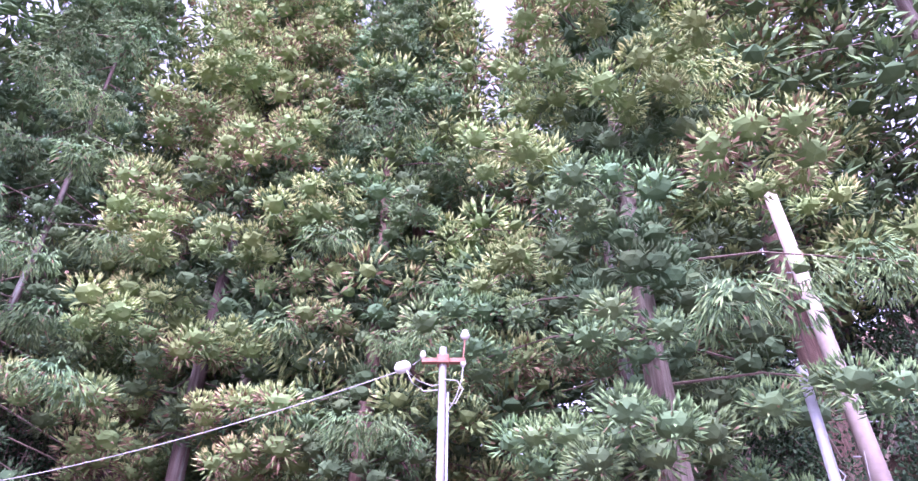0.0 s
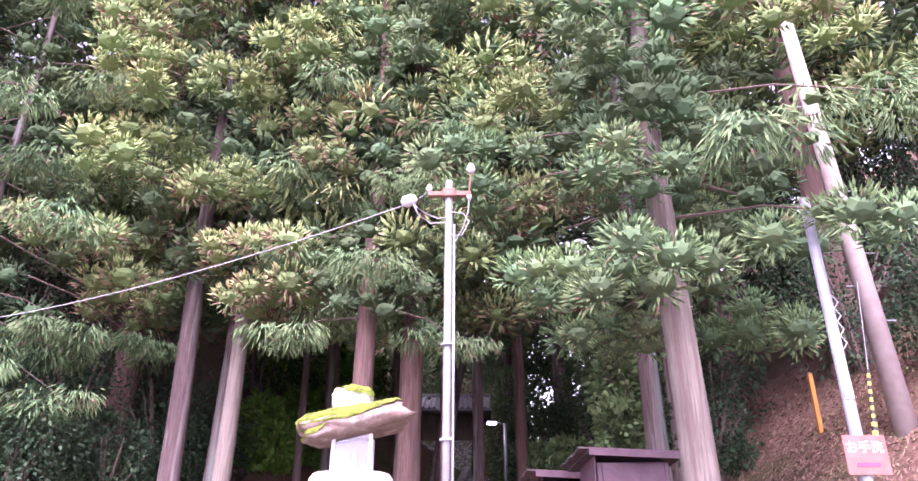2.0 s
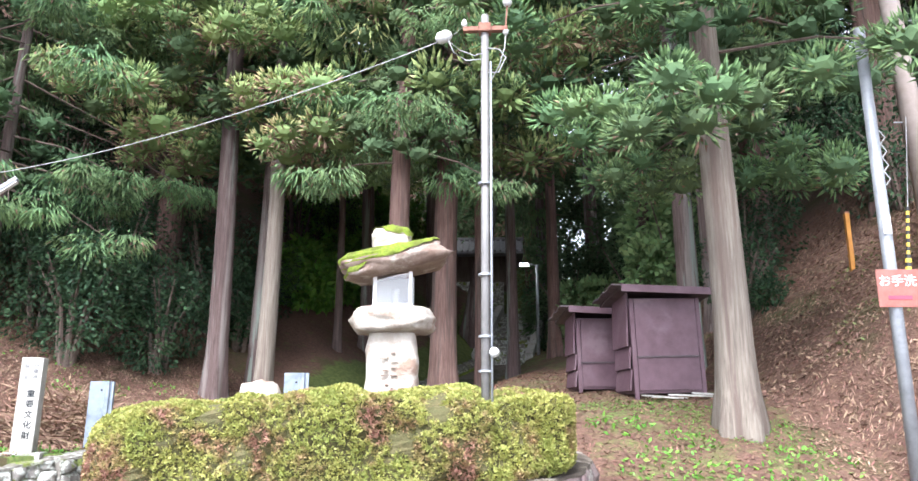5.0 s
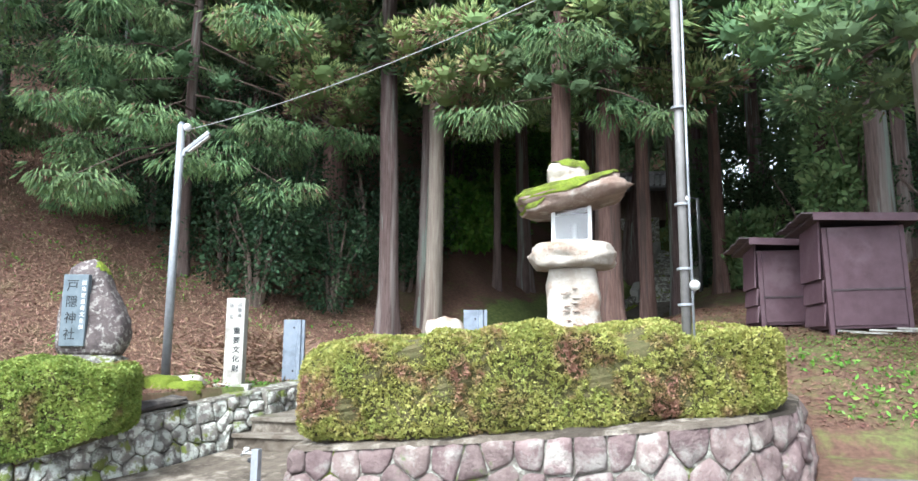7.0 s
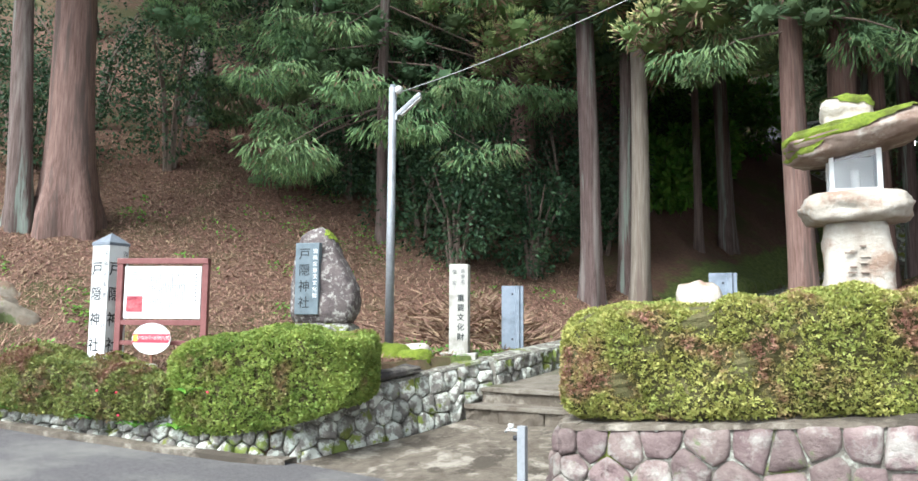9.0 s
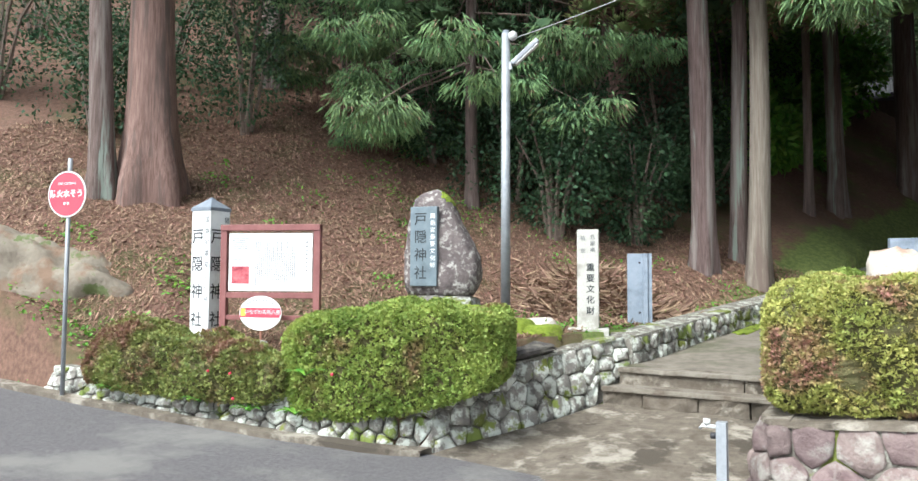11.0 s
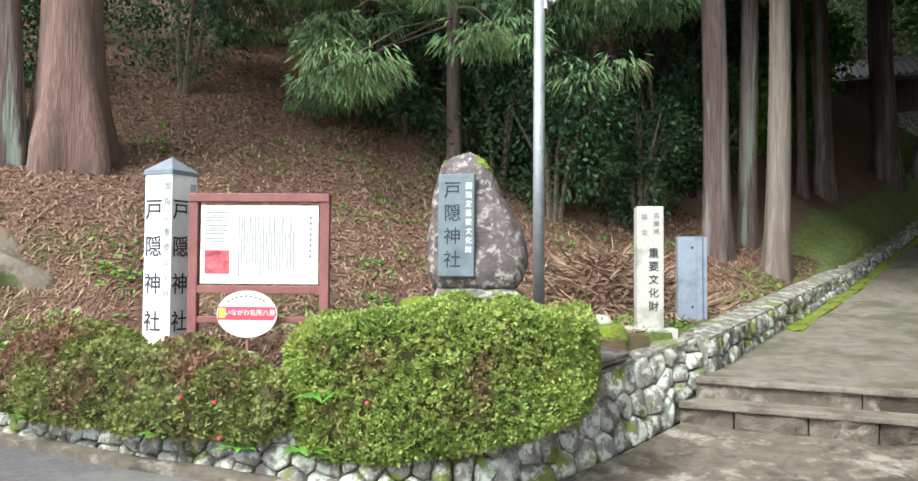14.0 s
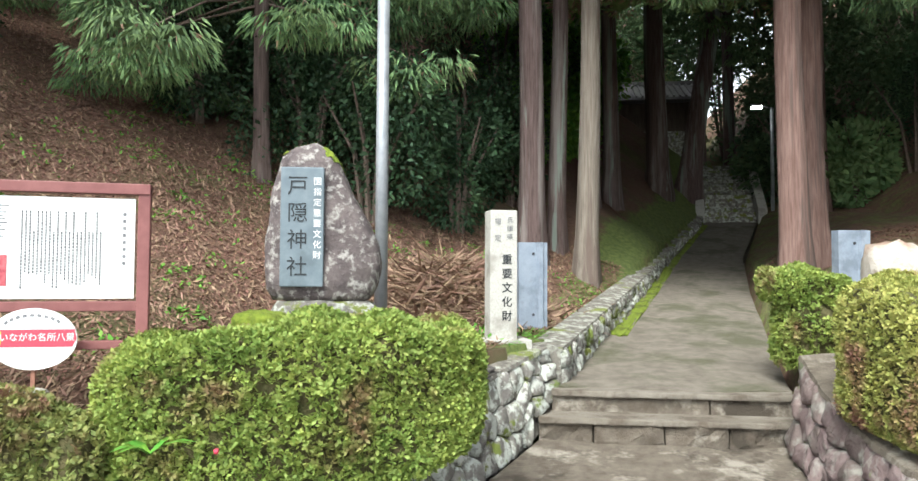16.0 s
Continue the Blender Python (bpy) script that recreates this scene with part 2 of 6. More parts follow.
M["orange"] = mat("orange_post", (0.36, 0.15, 0.03), (0.44, 0.20, 0.04), 10, rough=0.5, bump=0)
M["yellow"] = mat("sign_yellow", (0.62, 0.45, 0.06), (0.70, 0.50, 0.08), 10, rough=0.5, bump=0)
M["pink_sign"] = mat("faded_red_sign", (0.21, 0.075, 0.060), (0.27, 0.11, 0.09), 6, rough=0.5, bump=0)
M["rusty"] = mat("rusty_iron", (0.16, 0.07, 0.05), (0.26, 0.13, 0.09), 15, rough=0.8, bump=0.2)
M["blue"] = mat("blue_plastic", (0.05, 0.30, 0.62), (0.08, 0.38, 0.70), 10, rough=0.4, bump=0)
M["flower"] = mat("red_flower", (0.42, 0.02, 0.05), (0.55, 0.05, 0.08), 20, rough=0.6, bump=0)
M["roof_tile"] = mat("grey_roof_tile", (0.16, 0.16, 0.165), (0.26, 0.26, 0.265), 8, rough=0.6, bump=0.3)
M["wood_old"] = mat("weathered_wood", (0.11, 0.085, 0.07), (0.18, 0.145, 0.12), 8, rough=0.9, bump=0.4, stretch=(1, 1, 0.2))
M["wire"] = mat("pale_cable", (0.30, 0.30, 0.31), (0.38, 0.38, 0.38), 10, rough=0.5, bump=0)
M["grate"] = mat("steel_grating", (0.14, 0.14, 0.145), (0.22, 0.22, 0.225), 20, rough=0.6, bump=0, metal=0.5)
glass = bpy.data.materials.new("glass")
glass.use_nodes = True
gb = glass.node_tree.nodes["Principled BSDF"]
gb.inputs["Transmission Weight"].default_value, gb.inputs["Roughness"].default_value = 1.0, 0.03
M["glass"] = glass
lit = bpy.data.materials.new("lamp_glow")
lit.use_nodes = True
lb = lit.node_tree.nodes["Principled BSDF"]
lb.inputs["Emission Color"].default_value, lb.inputs["Emission Strength"].default_value = (1, 0.98, 0.92, 1), 6.0
M["lit"] = lit


# ---- mesh helpers ----
def mesh_ob(name, bm, material, smooth=False):
    me = bpy.data.meshes.new(name)
    bm.to_mesh(me)
    bm.free()
    for m in material if isinstance(material, (list, tuple)) else [material]:
        me.materials.append(m)
    if smooth:
        me.polygons.foreach_set("use_smooth", [True] * len(me.polygons))
    return new(name, me)


def part(name, bm, material, parent, label="", smooth=False):
    ob = mesh_ob(name, bm, material, smooth)
    ob.parent = parent
    return tagged(ob, label)


def raw_part(name, verts, faces, material, parent, label="", kind="", smooth=False, index=None):
    me = bpy.data.meshes.new(name)
    me.from_pydata(verts, [], faces)
    for m in material if isinstance(material, (list, tuple)) else [material]:
        me.materials.append(m)
    if index is not None:
        me.polygons.foreach_set("material_index", index)
    if smooth:
        me.polygons.foreach_set("use_smooth", [True] * len(me.polygons))
    ob = new(name, me)
    if parent:
        ob.parent = parent
    return tagged(ob, label, kind=kind)


def thing(name, label, category, m=None, group="", kind=""):
    ob = new(name)
    ob.empty_display_size = 0.2
    if m is not None:
        ob.matrix_world = m
    return tagged(ob, label, category, group, kind)


def box(bm, x0, y0, z0, x1, y1, z1, m=None):
    v = [bm.verts.new(p) for p in ((x0, y0, z0), (x1, y0, z0), (x1, y1, z0), (x0, y1, z0), (x0, y0, z1), (x1, y0, z1), (x1, y1, z1), (x0, y1, z1))]
    f = [bm.faces.new([v[i] for i in q]) for q in ((3, 2, 1, 0), (4, 5, 6, 7), (0, 1, 5, 4), (1, 2, 6, 5), (2, 3, 7, 6), (3, 0, 4, 7))]
    if m is not None:
        bmesh.ops.transform(bm, matrix=m, verts=v)
    return f


def bevel(bm, w, seg=2):
    bmesh.ops.bevel(bm, geom=bm.edges[:], offset=w, segments=seg, affect="EDGES", profile=0.6)
    return bm


def boxed(x0, y0, z0, x1, y1, z1, w=0.006, seg=2):
    bm = bmesh.new()
    box(bm, x0, y0, z0, x1, y1, z1)
    return bevel(bm, w, seg) if w else bm


def tube(points, radii, n=10, bm=None, caps=True):
    bm = bm or bmesh.new()
    rings = []
    for i, p in enumerate(points):
        p = Vector(p)
        a, b = Vector(points[max(i - 1, 0)]), Vector(points[min(i + 1, len(points) - 1)])
        d = (b - a).normalized()
        s = d.orthogonal().normalized() if abs(d.z) < 0.95 else Vector((1, 0, 0)) - d * d.x
        s.normalize()
        t = d.cross(s)
        rings.append([bm.verts.new(p + radii[i] * (math.cos(k * math.tau / n) * s + math.sin(k * math.tau / n) * t)) for k in range(n)])
    for r0, r1 in zip(rings, rings[1:]):
        for k in range(n):
            bm.faces.new((r0[k], r0[(k + 1) % n], r1[(k + 1) % n], r1[k]))
    if caps:
        bm.faces.new(rings[0][::-1])
        bm.faces.new(rings[-1])
    return bm


def rock(sx, sy, sz, seed, rough=0.12, sub=4, freq=1.6, flat=0.0):
    """A boulder of that half size, with its base cut level at -sz."""
    bm = bmesh.new()
    bmesh.ops.create_icosphere(bm, subdivisions=sub, radius=1)
    off = Vector((seed * 7.3, seed * 3.1, seed * 5.7))
    for v in bm.verts:
        d = v.co.normalized()
        cube = d / max(abs(d.x), abs(d.y), abs(d.z))
        p = d.lerp(cube, 0.35 + flat * 0.4)
        k = 1 + rough * noise.fractal(d * freq + off, 1.0, 2.0, 5) + rough * 0.5 * noise.noise(d * freq * 3 + off)
        v.co = Vector((p.x * sx, p.y * sy, p.z * sz)) * k
    return bm


def lettering(name, body, size, material, parent, m, depth=0.0, spacing=1.0, bold=0.0, label=""):
    """Writing about the origin of m; several lines stand under one another, each as a part of its own."""
    lines = body.split("\n")
    for i, line in enumerate(lines):
        if not line:
            continue
        cu = bpy.data.curves.new(name, "FONT")
        cu.body, cu.size, cu.align_x, cu.align_y = line, size, "CENTER", "CENTER"
        cu.extrude, cu.resolution_u, cu.offset = depth, 2, bold
        tmp = bpy.data.objects.new(name, cu)
        me = bpy.data.meshes.new_from_object(tmp)
        bpy.data.objects.remove(tmp)
        bpy.data.curves.remove(cu)
        me.materials.clear()
        me.materials.append(material)
        ob = new(name, me)
        ob.parent = parent
        ob.matrix_local = m @ pose(0, ((len(lines) - 1) / 2 - i) * size * spacing, 0)
        tagged(ob, label)


# ---- lie of the land ----
PY = [6.4, 8.59, 8.6, 8.84, 8.85, 15.5, 20.5, 25.2]
PZ = [0.02, 0.28, 0.47, 0.47, 0.65, 1.29, 2.0, 3.17]
LY = [6.5, 9.1, 15.5, 20.5, 25.2, 60]
LX = [-6.55, -5.44, -3.94, -2.65, -0.94, 4.0]
RX = [-3.85, -3.57, -2.2, -1.05, 0.56, 5.5]
CX = [-60.0, -11.0, -9.3, -8.1, -6.9, -6.45, -3.9, -3.75, 0.3, 0.85, 60]
CY = [5.4, 5.75, 5.85, 6.0, 6.2, 6.45, 6.45, 6.25, 6.15, 6.9, 6.9]
TX = [-60, -11.0, -9.3, -8.1, -6.9, -6.3, -5.6, -3.6, -0.4, 0.2, 0.5, 0.62]
TY = [5.7, 6.05, 6.15, 6.32, 6.52, 6.9, 6.6, 6.55, 6.4, 6.6, 7.0, 7.6]


def smooth(a, lo, hi):
    t = np.clip((a - lo) / (hi - lo), 0, 1)
    return t * t * (3 - 2 * t)


def road_z(x):
    return np.interp(x, [-60, -12, -5], [0.8, 0.35, 0.0])


def path_z(y):
    stairs = 3.17 + np.clip(y - 25.2, 0, 4.3) * 0.5
    return np.where(y > 25.2, stairs, np.interp(y, PY, PZ))


def path_l(y):
    return np.interp(y, LY, LX)


def path_r(y):
    return np.interp(y, LY, RX)


def ground_z(x, y):
    x, y = np.asarray(x, float), np.asarray(y, float)
    xl, xr, zp = path_l(y), path_r(y), path_z(y)
    # terrace and hillside to the west of the path
    d = -(x + 11.0) * 0.815 + (y - 5.6) * 0.58
    dw = (xl - x)
    terr = np.interp(y, [5.6, 6.4, 7.3, 9.0, 10.5], [0.45, 0.55, 0.95, 1.03, 1.05])
    terr = np.where(y > 10.5, np.maximum(1.05, zp + 0.10), terr)
    hill = np.maximum(d, 0) * 0.50 + np.maximum(d - 3, 0) ** 2 * 0.012
    hill = np.minimum(hill, 26)
    bank = smooth(y, 11, 17) * np.clip(dw - 0.8, 0, 30) * 0.35
    west = terr + np.where(y < 10.5, hill, np.maximum(hill, 0)) + bank * smooth(-d, -2, 3)
    # the cut beside the stairs, below the gate building
    cut = smooth(y, 17, 21) * (1 - smooth(y, 36, 42))
    west = west + (np.minimum(west, zp + 0.15 + 0.72 * np.maximum(dw, 0)) - west) * cut
    # gentle rise and bank to the east
    east = 1.0 + 0.08 * (x + 3.5) + 0.13 * (y - 8.5)
    east = np.minimum(east, zp + 0.12 + 0.35 * np.maximum(x - xr, 0))
    east = np.where(y < 8.6, np.interp(x, [-4, 0.6], [0.62, 1.05]) + 0.12 * np.maximum(y - 6.5, 0), np.maximum(east, 0.9))
    apron = np.interp(y, [4.8, 7.4, 10.0], [0.0, 0.66, 1.62])
    k = smooth(x, 0.50, 0.64) * (1 - smooth(y, 9.5, 10.5))
    east = east * (1 - k) + apron * k
    e = (x - 3.9) * 0.93 + (y - 9.0) * 0.10
    east = east + np.minimum(np.maximum(e, 0) * 0.75 * smooth(y, 6.5, 9.5), 24)
    side = np.where(x < (xl + xr) / 2, west, east)
    on_path = (x > xl - np.where(y < 9.2, 0.30, 0.16)) & (x < xr + 0.12)
    z = np.where(on_path, zp - 0.28, side)
    curb = np.interp(x, TX, TY)
    z = np.where(y < curb, np.where(x > 0.62, np.interp(y, [4.8, 7.4], [0.0, 0.66]), road_z(x)) - 0.04, z)
    far = np.hypot(x + 3, y - 10)
    z = np.where(far > 70, z + (np.clip(z, 6, 9) - z) * smooth(far, 70, 140) * (y > 6), z)
    bumps = 0.05 * np.sin(x * 1.7 + 1.3 * np.sin(y * 0.9)) * np.sin(y * 1.3) + 0.02 * np.sin(x * 5.1 + y * 3.7)
    return z + np.where(on_path | (y < curb + 0.3), 0, bumps * smooth(far, 3, 8))


def gz(x, y):
    return float(ground_z(x, y))


# ---- ground ----
def axis(lo, hi, fine, outer):
    inner = list(np.arange(lo, hi, fine))
    step, a, left = fine, lo, []
    while a > -outer:
        step *= 1.35
        a -= step
        left.append(a)
    step, b, right = fine, inner[-1], []
    while b < outer:
        step *= 1.35
        b += step
        right.append(b)
    return np.array(left[::-1] + inner + right)


def grid_faces(nx, ny):
    i = np.arange(nx * ny).reshape(ny, nx)
    return np.stack([i[:-1, :-1], i[:-1, 1:], i[1:, 1:], i[1:, :-1]], -1).reshape(-1, 4)


gx, gy = axis(-17, 8, 0.16, 1500), axis(4.5, 30, 0.16, 1500)
X, Y = np.meshgrid(gx, gy)
Z = ground_z(X, Y)
faces = grid_faces(len(gx), len(gy))
ground = raw_part("ground", np.stack([X, Y, Z], -1).reshape(-1, 3).tolist(), faces.tolist(), M["litter"], None, kind="structure", smooth=True)
pl, pr = path_l(Y), path_r(Y)
cover = np.maximum(np.exp(-((X - pl + 0.6) / 0.6) ** 2) * (Y > 8.8) * (X < pl), 0.45 * smooth(X, 0.5, 1.0) * (1 - smooth(X, 3.2, 4.2)) * (1 - smooth(Y, 11, 14)))
cover = np.maximum(cover, 0.5 * (X > pr) * (1 - smooth(X - pr, 1.2, 3.5)) * (Y > 8.6))
cover = np.maximum(cover, 0.12 * (X < pl) * (Y > 11) * (1 - smooth(pl - X, 2, 5)))
cover = np.maximum(cover, 0.42 * (X > pr + 0.3) * (Y > 11) * (1 - smooth(X - pr, 6, 9)) * (1 - smooth(Y, 24, 30)))
cover = np.maximum(cover, 0.36 * (X < pl) * (Y > 14.5) * (1 - smooth(pl - X, 2.5, 5)))
att = ground.data.attributes.new("cover", "FLOAT", "POINT")
att.data.foreach_set("value", cover.ravel().astype(np.float32))
tagged(ground, "brown needle-strewn hillside with mossy grass patches", "ground")

# road
rx = np.concatenate([np.arange(-60, -14, 2.0), np.arange(-14, 4, 0.3), np.arange(4, 62, 2.0)])
ry = np.linspace(0, 1, 26)
RXX, T = np.meshgrid(rx, ry)
curb = np.interp(RXX, CX, CY)
RYY = -12 + (curb + 12) * T
RZZ = np.where(RXX > 0.8, np.interp(RYY, [4.8, 7.4], [0.0, 0.66]), road_z(RXX))
road = raw_part("road", np.stack([RXX, RYY, RZZ], -1).reshape(-1, 3).tolist(), grid_faces(len(rx), len(ry)).tolist(), M["asphalt"], None, kind="structure", smooth=True)
tagged(road, "worn grey asphalt road with pale patches", "road")


def strip(name, ys, lift, material, label, x0=0.0, x1=1.0, edge=0.35, thick=0.3):
    """A slab that follows the path between two shares of its width."""
    bm = bmesh.new()
    rows = []
    for y in ys:
        l, r = float(path_l(y)) - 0.02, float(path_r(y)) + 0.02
        z = float(np.interp(y, PY, PZ)) + lift
        row = [bm.verts.new((l + (r - l) * (x0 + (x1 - x0) * k / 8), y + 0.05 * math.sin(k), z + 0.012 * math.sin(y * 3 + k * 1.7))) for k in range(9)]
        rows.append(row)
    for a, b in zip(rows, rows[1:]):
        for k in range(8):
            bm.faces.new((a[k], a[k + 1], b[k + 1], b[k]))
    res = bmesh.ops.extrude_face_region(bm, geom=bm.faces[:])
    bmesh.ops.translate(bm, vec=(0, 0, -thick), verts=[v for v in res["geom"] if isinstance(v, bmesh.types.BMVert)])
    bmesh.ops.recalc_face_normals(bm, faces=bm.faces[:])
    ob = mesh_ob(name, bm, material)
    return tagged(ob, label, "path", kind="structure")


strip("ramp", np.arange(6.38, 8.6, 0.2).tolist() + [8.57], 0.0, M["concrete"], "stained broken concrete ramp below the steps")
strip("path", [8.98] + np.arange(9.1, 25.2, 0.4).tolist() + [25.2], 0.0, M["path"], "long grey concrete path rising between low walls")
moss_edge = strip("moss_strip", np.arange(11.5, 25.0, 0.4).tolist(), 0.012, M["moss"], "bright moss along the edge of the path", 0.0, 0.13, thick=0.02)


def step(y0, y1, z0, z1, seed, label, long, rough):
    """A riser of blocks under a thin projecting tread."""
    st = thing("step", label, "step", kind="structure")
    rnd = random.Random(seed)
    left, end = float(path_l(y0)) - 0.02, float(path_r(y0)) + 0.02
    xs = [left]
    while xs[-1] < end - 0.3:
        xs.append(min(end, xs[-1] + rnd.uniform(*long)))
    xs[-1] = end
    for a, b in zip(xs, xs[1:]):
        o = rnd.uniform(-0.3, 1.0) * rough
        bm = boxed(a + 0.004, y0 + 0.03 + o, z0 - 0.25, b - 0.004, y1, z1 - 0.045, 0.015, 2)
        bmesh.ops.subdivide_edges(bm, edges=[e for e in bm.edges if e.calc_length() > 0.12], cuts=5, use_grid_fill=True)
        for v in bm.verts:
            v.co.y += rough * noise.fractal(v.co * 7 + Vector((seed, 0, 0)), 1, 2, 4)
        part("block", bm, M["concrete"], st)
    bm = boxed(left, y0, z1 - 0.05, end, y1 + 0.06, z1, 0.012, 2)
    bmesh.ops.subdivide_edges(bm, edges=[e for e in bm.edges if e.calc_length() > 0.3], cuts=24, use_grid_fill=True)
    for v in bm.verts:
        k = noise.fractal(v.co * 5 + Vector((seed, 3, 0)), 1, 2, 4)
        v.co += Vector((0, 0.018 * k, 0.006 * k))
    part("tread", bm, M["lip"], st, "pale worn tread edge")
    return st


step(8.58, 8.9, 0.28, 0.475, 3, "rough stone step with a worn concrete tread", (0.35, 0.75), 0.035)
step(8.83, 9.05, 0.47, 0.655, 5, "worn concrete top step with a pale edge", (1.0, 1.5), 0.012)


# ---- rubble walls ----
def cells(pts, w, h):
    """Voronoi cells of the points in a w by h rectangle."""
    out = []
    for i, p in enumerate(pts):
        poly = [(0, 0), (w, 0), (w, h), (0, h)]
        for j, q in enumerate(pts):
            if i == j or abs(q[0] - p[0]) > 1.6:
                continue
            mx, my, nx, ny = (p[0] + q[0]) / 2, (p[1] + q[1]) / 2, q[0] - p[0], q[1] - p[1]
            res = []
            for a, b in zip(poly, poly[1:] + poly[:1]):
                da, db = (a[0] - mx) * nx + (a[1] - my) * ny, (b[0] - mx) * nx + (b[1] - my) * ny
                if da <= 0:
                    res.append(a)
                if da * db < 0:
                    t = da / (da - db)
                    res.append((a[0] + t * (b[0] - a[0]), a[1] + t * (b[1] - a[1])))
            poly = res
            if len(poly) < 3:
                break
        if len(poly) >= 3:
            out.append((p, poly))
    return out


def rubble_wall(name, line, low, high, size, material, label, seed, thick=0.35, batter=0.1, cap=None, proud=0.05, joint=0.012):
    """line: plan points; low, high: functions of the share along it."""
    rnd = random.Random(seed)
    P = [Vector((*p, 0)) for p in line]
    seg = [(b - a).length for a, b in zip(P, P[1:])]
    total = sum(seg)

    def at(s):
        s = min(max(s, 0), total)
        for a, b, d in zip(P, P[1:], seg):
            if s <= d or b is P[-1]:
                return a.lerp(b, s / d)
            s -= d

    def frame_at(s):
        c = at(s)
        t = (at(min(s + 0.12, total)) - at(max(s - 0.12, 0))).normalized()
        return c, Vector((t.y, -t.x, 0))

    def spot(s, h, out):
        c, nrm = frame_at(s)
        k = s / total
        z = low(k) + (high(k) - low(k)) * h
        return c + nrm * (out - batter * h) + Vector((0, 0, z))

    wall = thing(name, label, "wall", kind="structure")
    n = max(8, int(total / 0.25))
    bm = bmesh.new()
    prof = [(0.0, -0.02), (0.0, 0.0), (1.0, 0.0), (1.0, None), (0.0, None)]
    rows = []
    for i in range(n + 1):
        s = total * i / n
        c, nrm = frame_at(s)
        k = s / total
        zl, zh = low(k) - 0.15, high(k)
        ring = [c + Vector((0, 0, zl)), c - nrm * batter + Vector((0, 0, zh - 0.01)), c - nrm * (batter + thick) + Vector((0, 0, zh - 0.01)), c - nrm * (batter + thick) + Vector((0, 0, zl))]
        rows.append([bm.verts.new(p) for p in ring])
    for a, b in zip(rows, rows[1:]):
        for k in range(4):
            bm.faces.new((a[k], b[k], b[(k + 1) % 4], a[(k + 1) % 4]))
    bm.faces.new(rows[0])
    bm.faces.new(rows[-1][::-1])
    bmesh.ops.recalc_face_normals(bm, faces=bm.faces[:])
    part("core", bm, M["mortar"], wall)
    height = sum(high(k / 9) - low(k / 9) for k in range(10)) / 10
    rowsn = max(1, round(height / size))
    pts = []
    for r in range(rowsn):
        s = rnd.uniform(0, size)
        while s < total:
            pts.append((s, height * (r + 0.5 + rnd.uniform(-0.22, 0.22)) / rowsn))
            s += size * rnd.uniform(0.75, 1.6)
    for p, poly in cells(pts, total, height):
        cx, cy = sum(q[0] for q in poly) / len(poly), sum(q[1] for q in poly) / len(poly)
        fine = []
        for a, b in zip(poly, poly[1:] + poly[:1]):
            fine += [a, ((a[0] * 2 + b[0]) / 3, (a[1] * 2 + b[1]) / 3), ((a[0] + 2 * b[0]) / 3, (a[1] + 2 * b[1]) / 3)]
        bm = bmesh.new()
        dep = proud * rnd.uniform(0.6, 1.5)
        rings = []
        for shrink, out in ((0.0, -0.03), (0.02, dep * 0.40), (0.10, dep * 0.80), (0.30, dep * 1.08), (0.65, dep * 1.18)):
            ring = []
            for i, q in enumerate(fine):
                dx, dy = q[0] - cx, q[1] - cy
                r = math.hypot(dx, dy) + 1e-6
                corner = 0.93 if i % 3 == 0 else 1.0 + 0.05 * noise.noise(Vector((q[0] * 9, q[1] * 9, seed)))
                f = corner * (1 - joint / r) * (1 - shrink)
                sx, hy = cx + dx * f, cy + dy * f
                wob = 0.040 * noise.fractal(Vector((sx * 7, hy * 7, seed)), 1, 2, 4)
                ring.append(bm.verts.new(spot(sx, hy / height, out + (wob if out > 0 else 0))))
            rings.append(ring)
        for a, b in zip(rings, rings[1:]):
            for k in range(len(a)):
                bm.faces.new((a[k], a[(k + 1) % len(a)], b[(k + 1) % len(a)], b[k]))
        bm.faces.new(rings[-1])
        part("stone", bm, material, wall, smooth=True)
    if cap:
        bm = bmesh.new()
        rows = []
        for i in range(n * 2 + 1):
            s = total * i / (n * 2)
            c, nrm = frame_at(s)
            zh = high(s / total)
            j = 0.03 * noise.fractal(Vector((s * 4, seed, 1)), 1, 2, 3)
            ring = [(0.03 + j - batter, -0.02), (0.02 + j - batter, 0.012 + j * 0.5), (-batter - thick * 0.5, 0.035 + j), (-batter - thick - 0.02, 0.04), (-batter - thick - 0.02, -0.02)]
            rows.append([bm.verts.new(c + nrm * o + Vector((0, 0, zh + h))) for o, h in ring])
        for a, b in zip(rows, rows[1:]):
            for k in range(5):
                bm.faces.new((a[k], b[k], b[(k + 1) % 5], a[(k + 1) % 5]))
        bm.faces.new(rows[0])
        bm.faces.new(rows[-1][::-1])
        bmesh.ops.recalc_face_normals(bm, faces=bm.faces[:])
        part("coping", bm, cap, wall)
    return wall


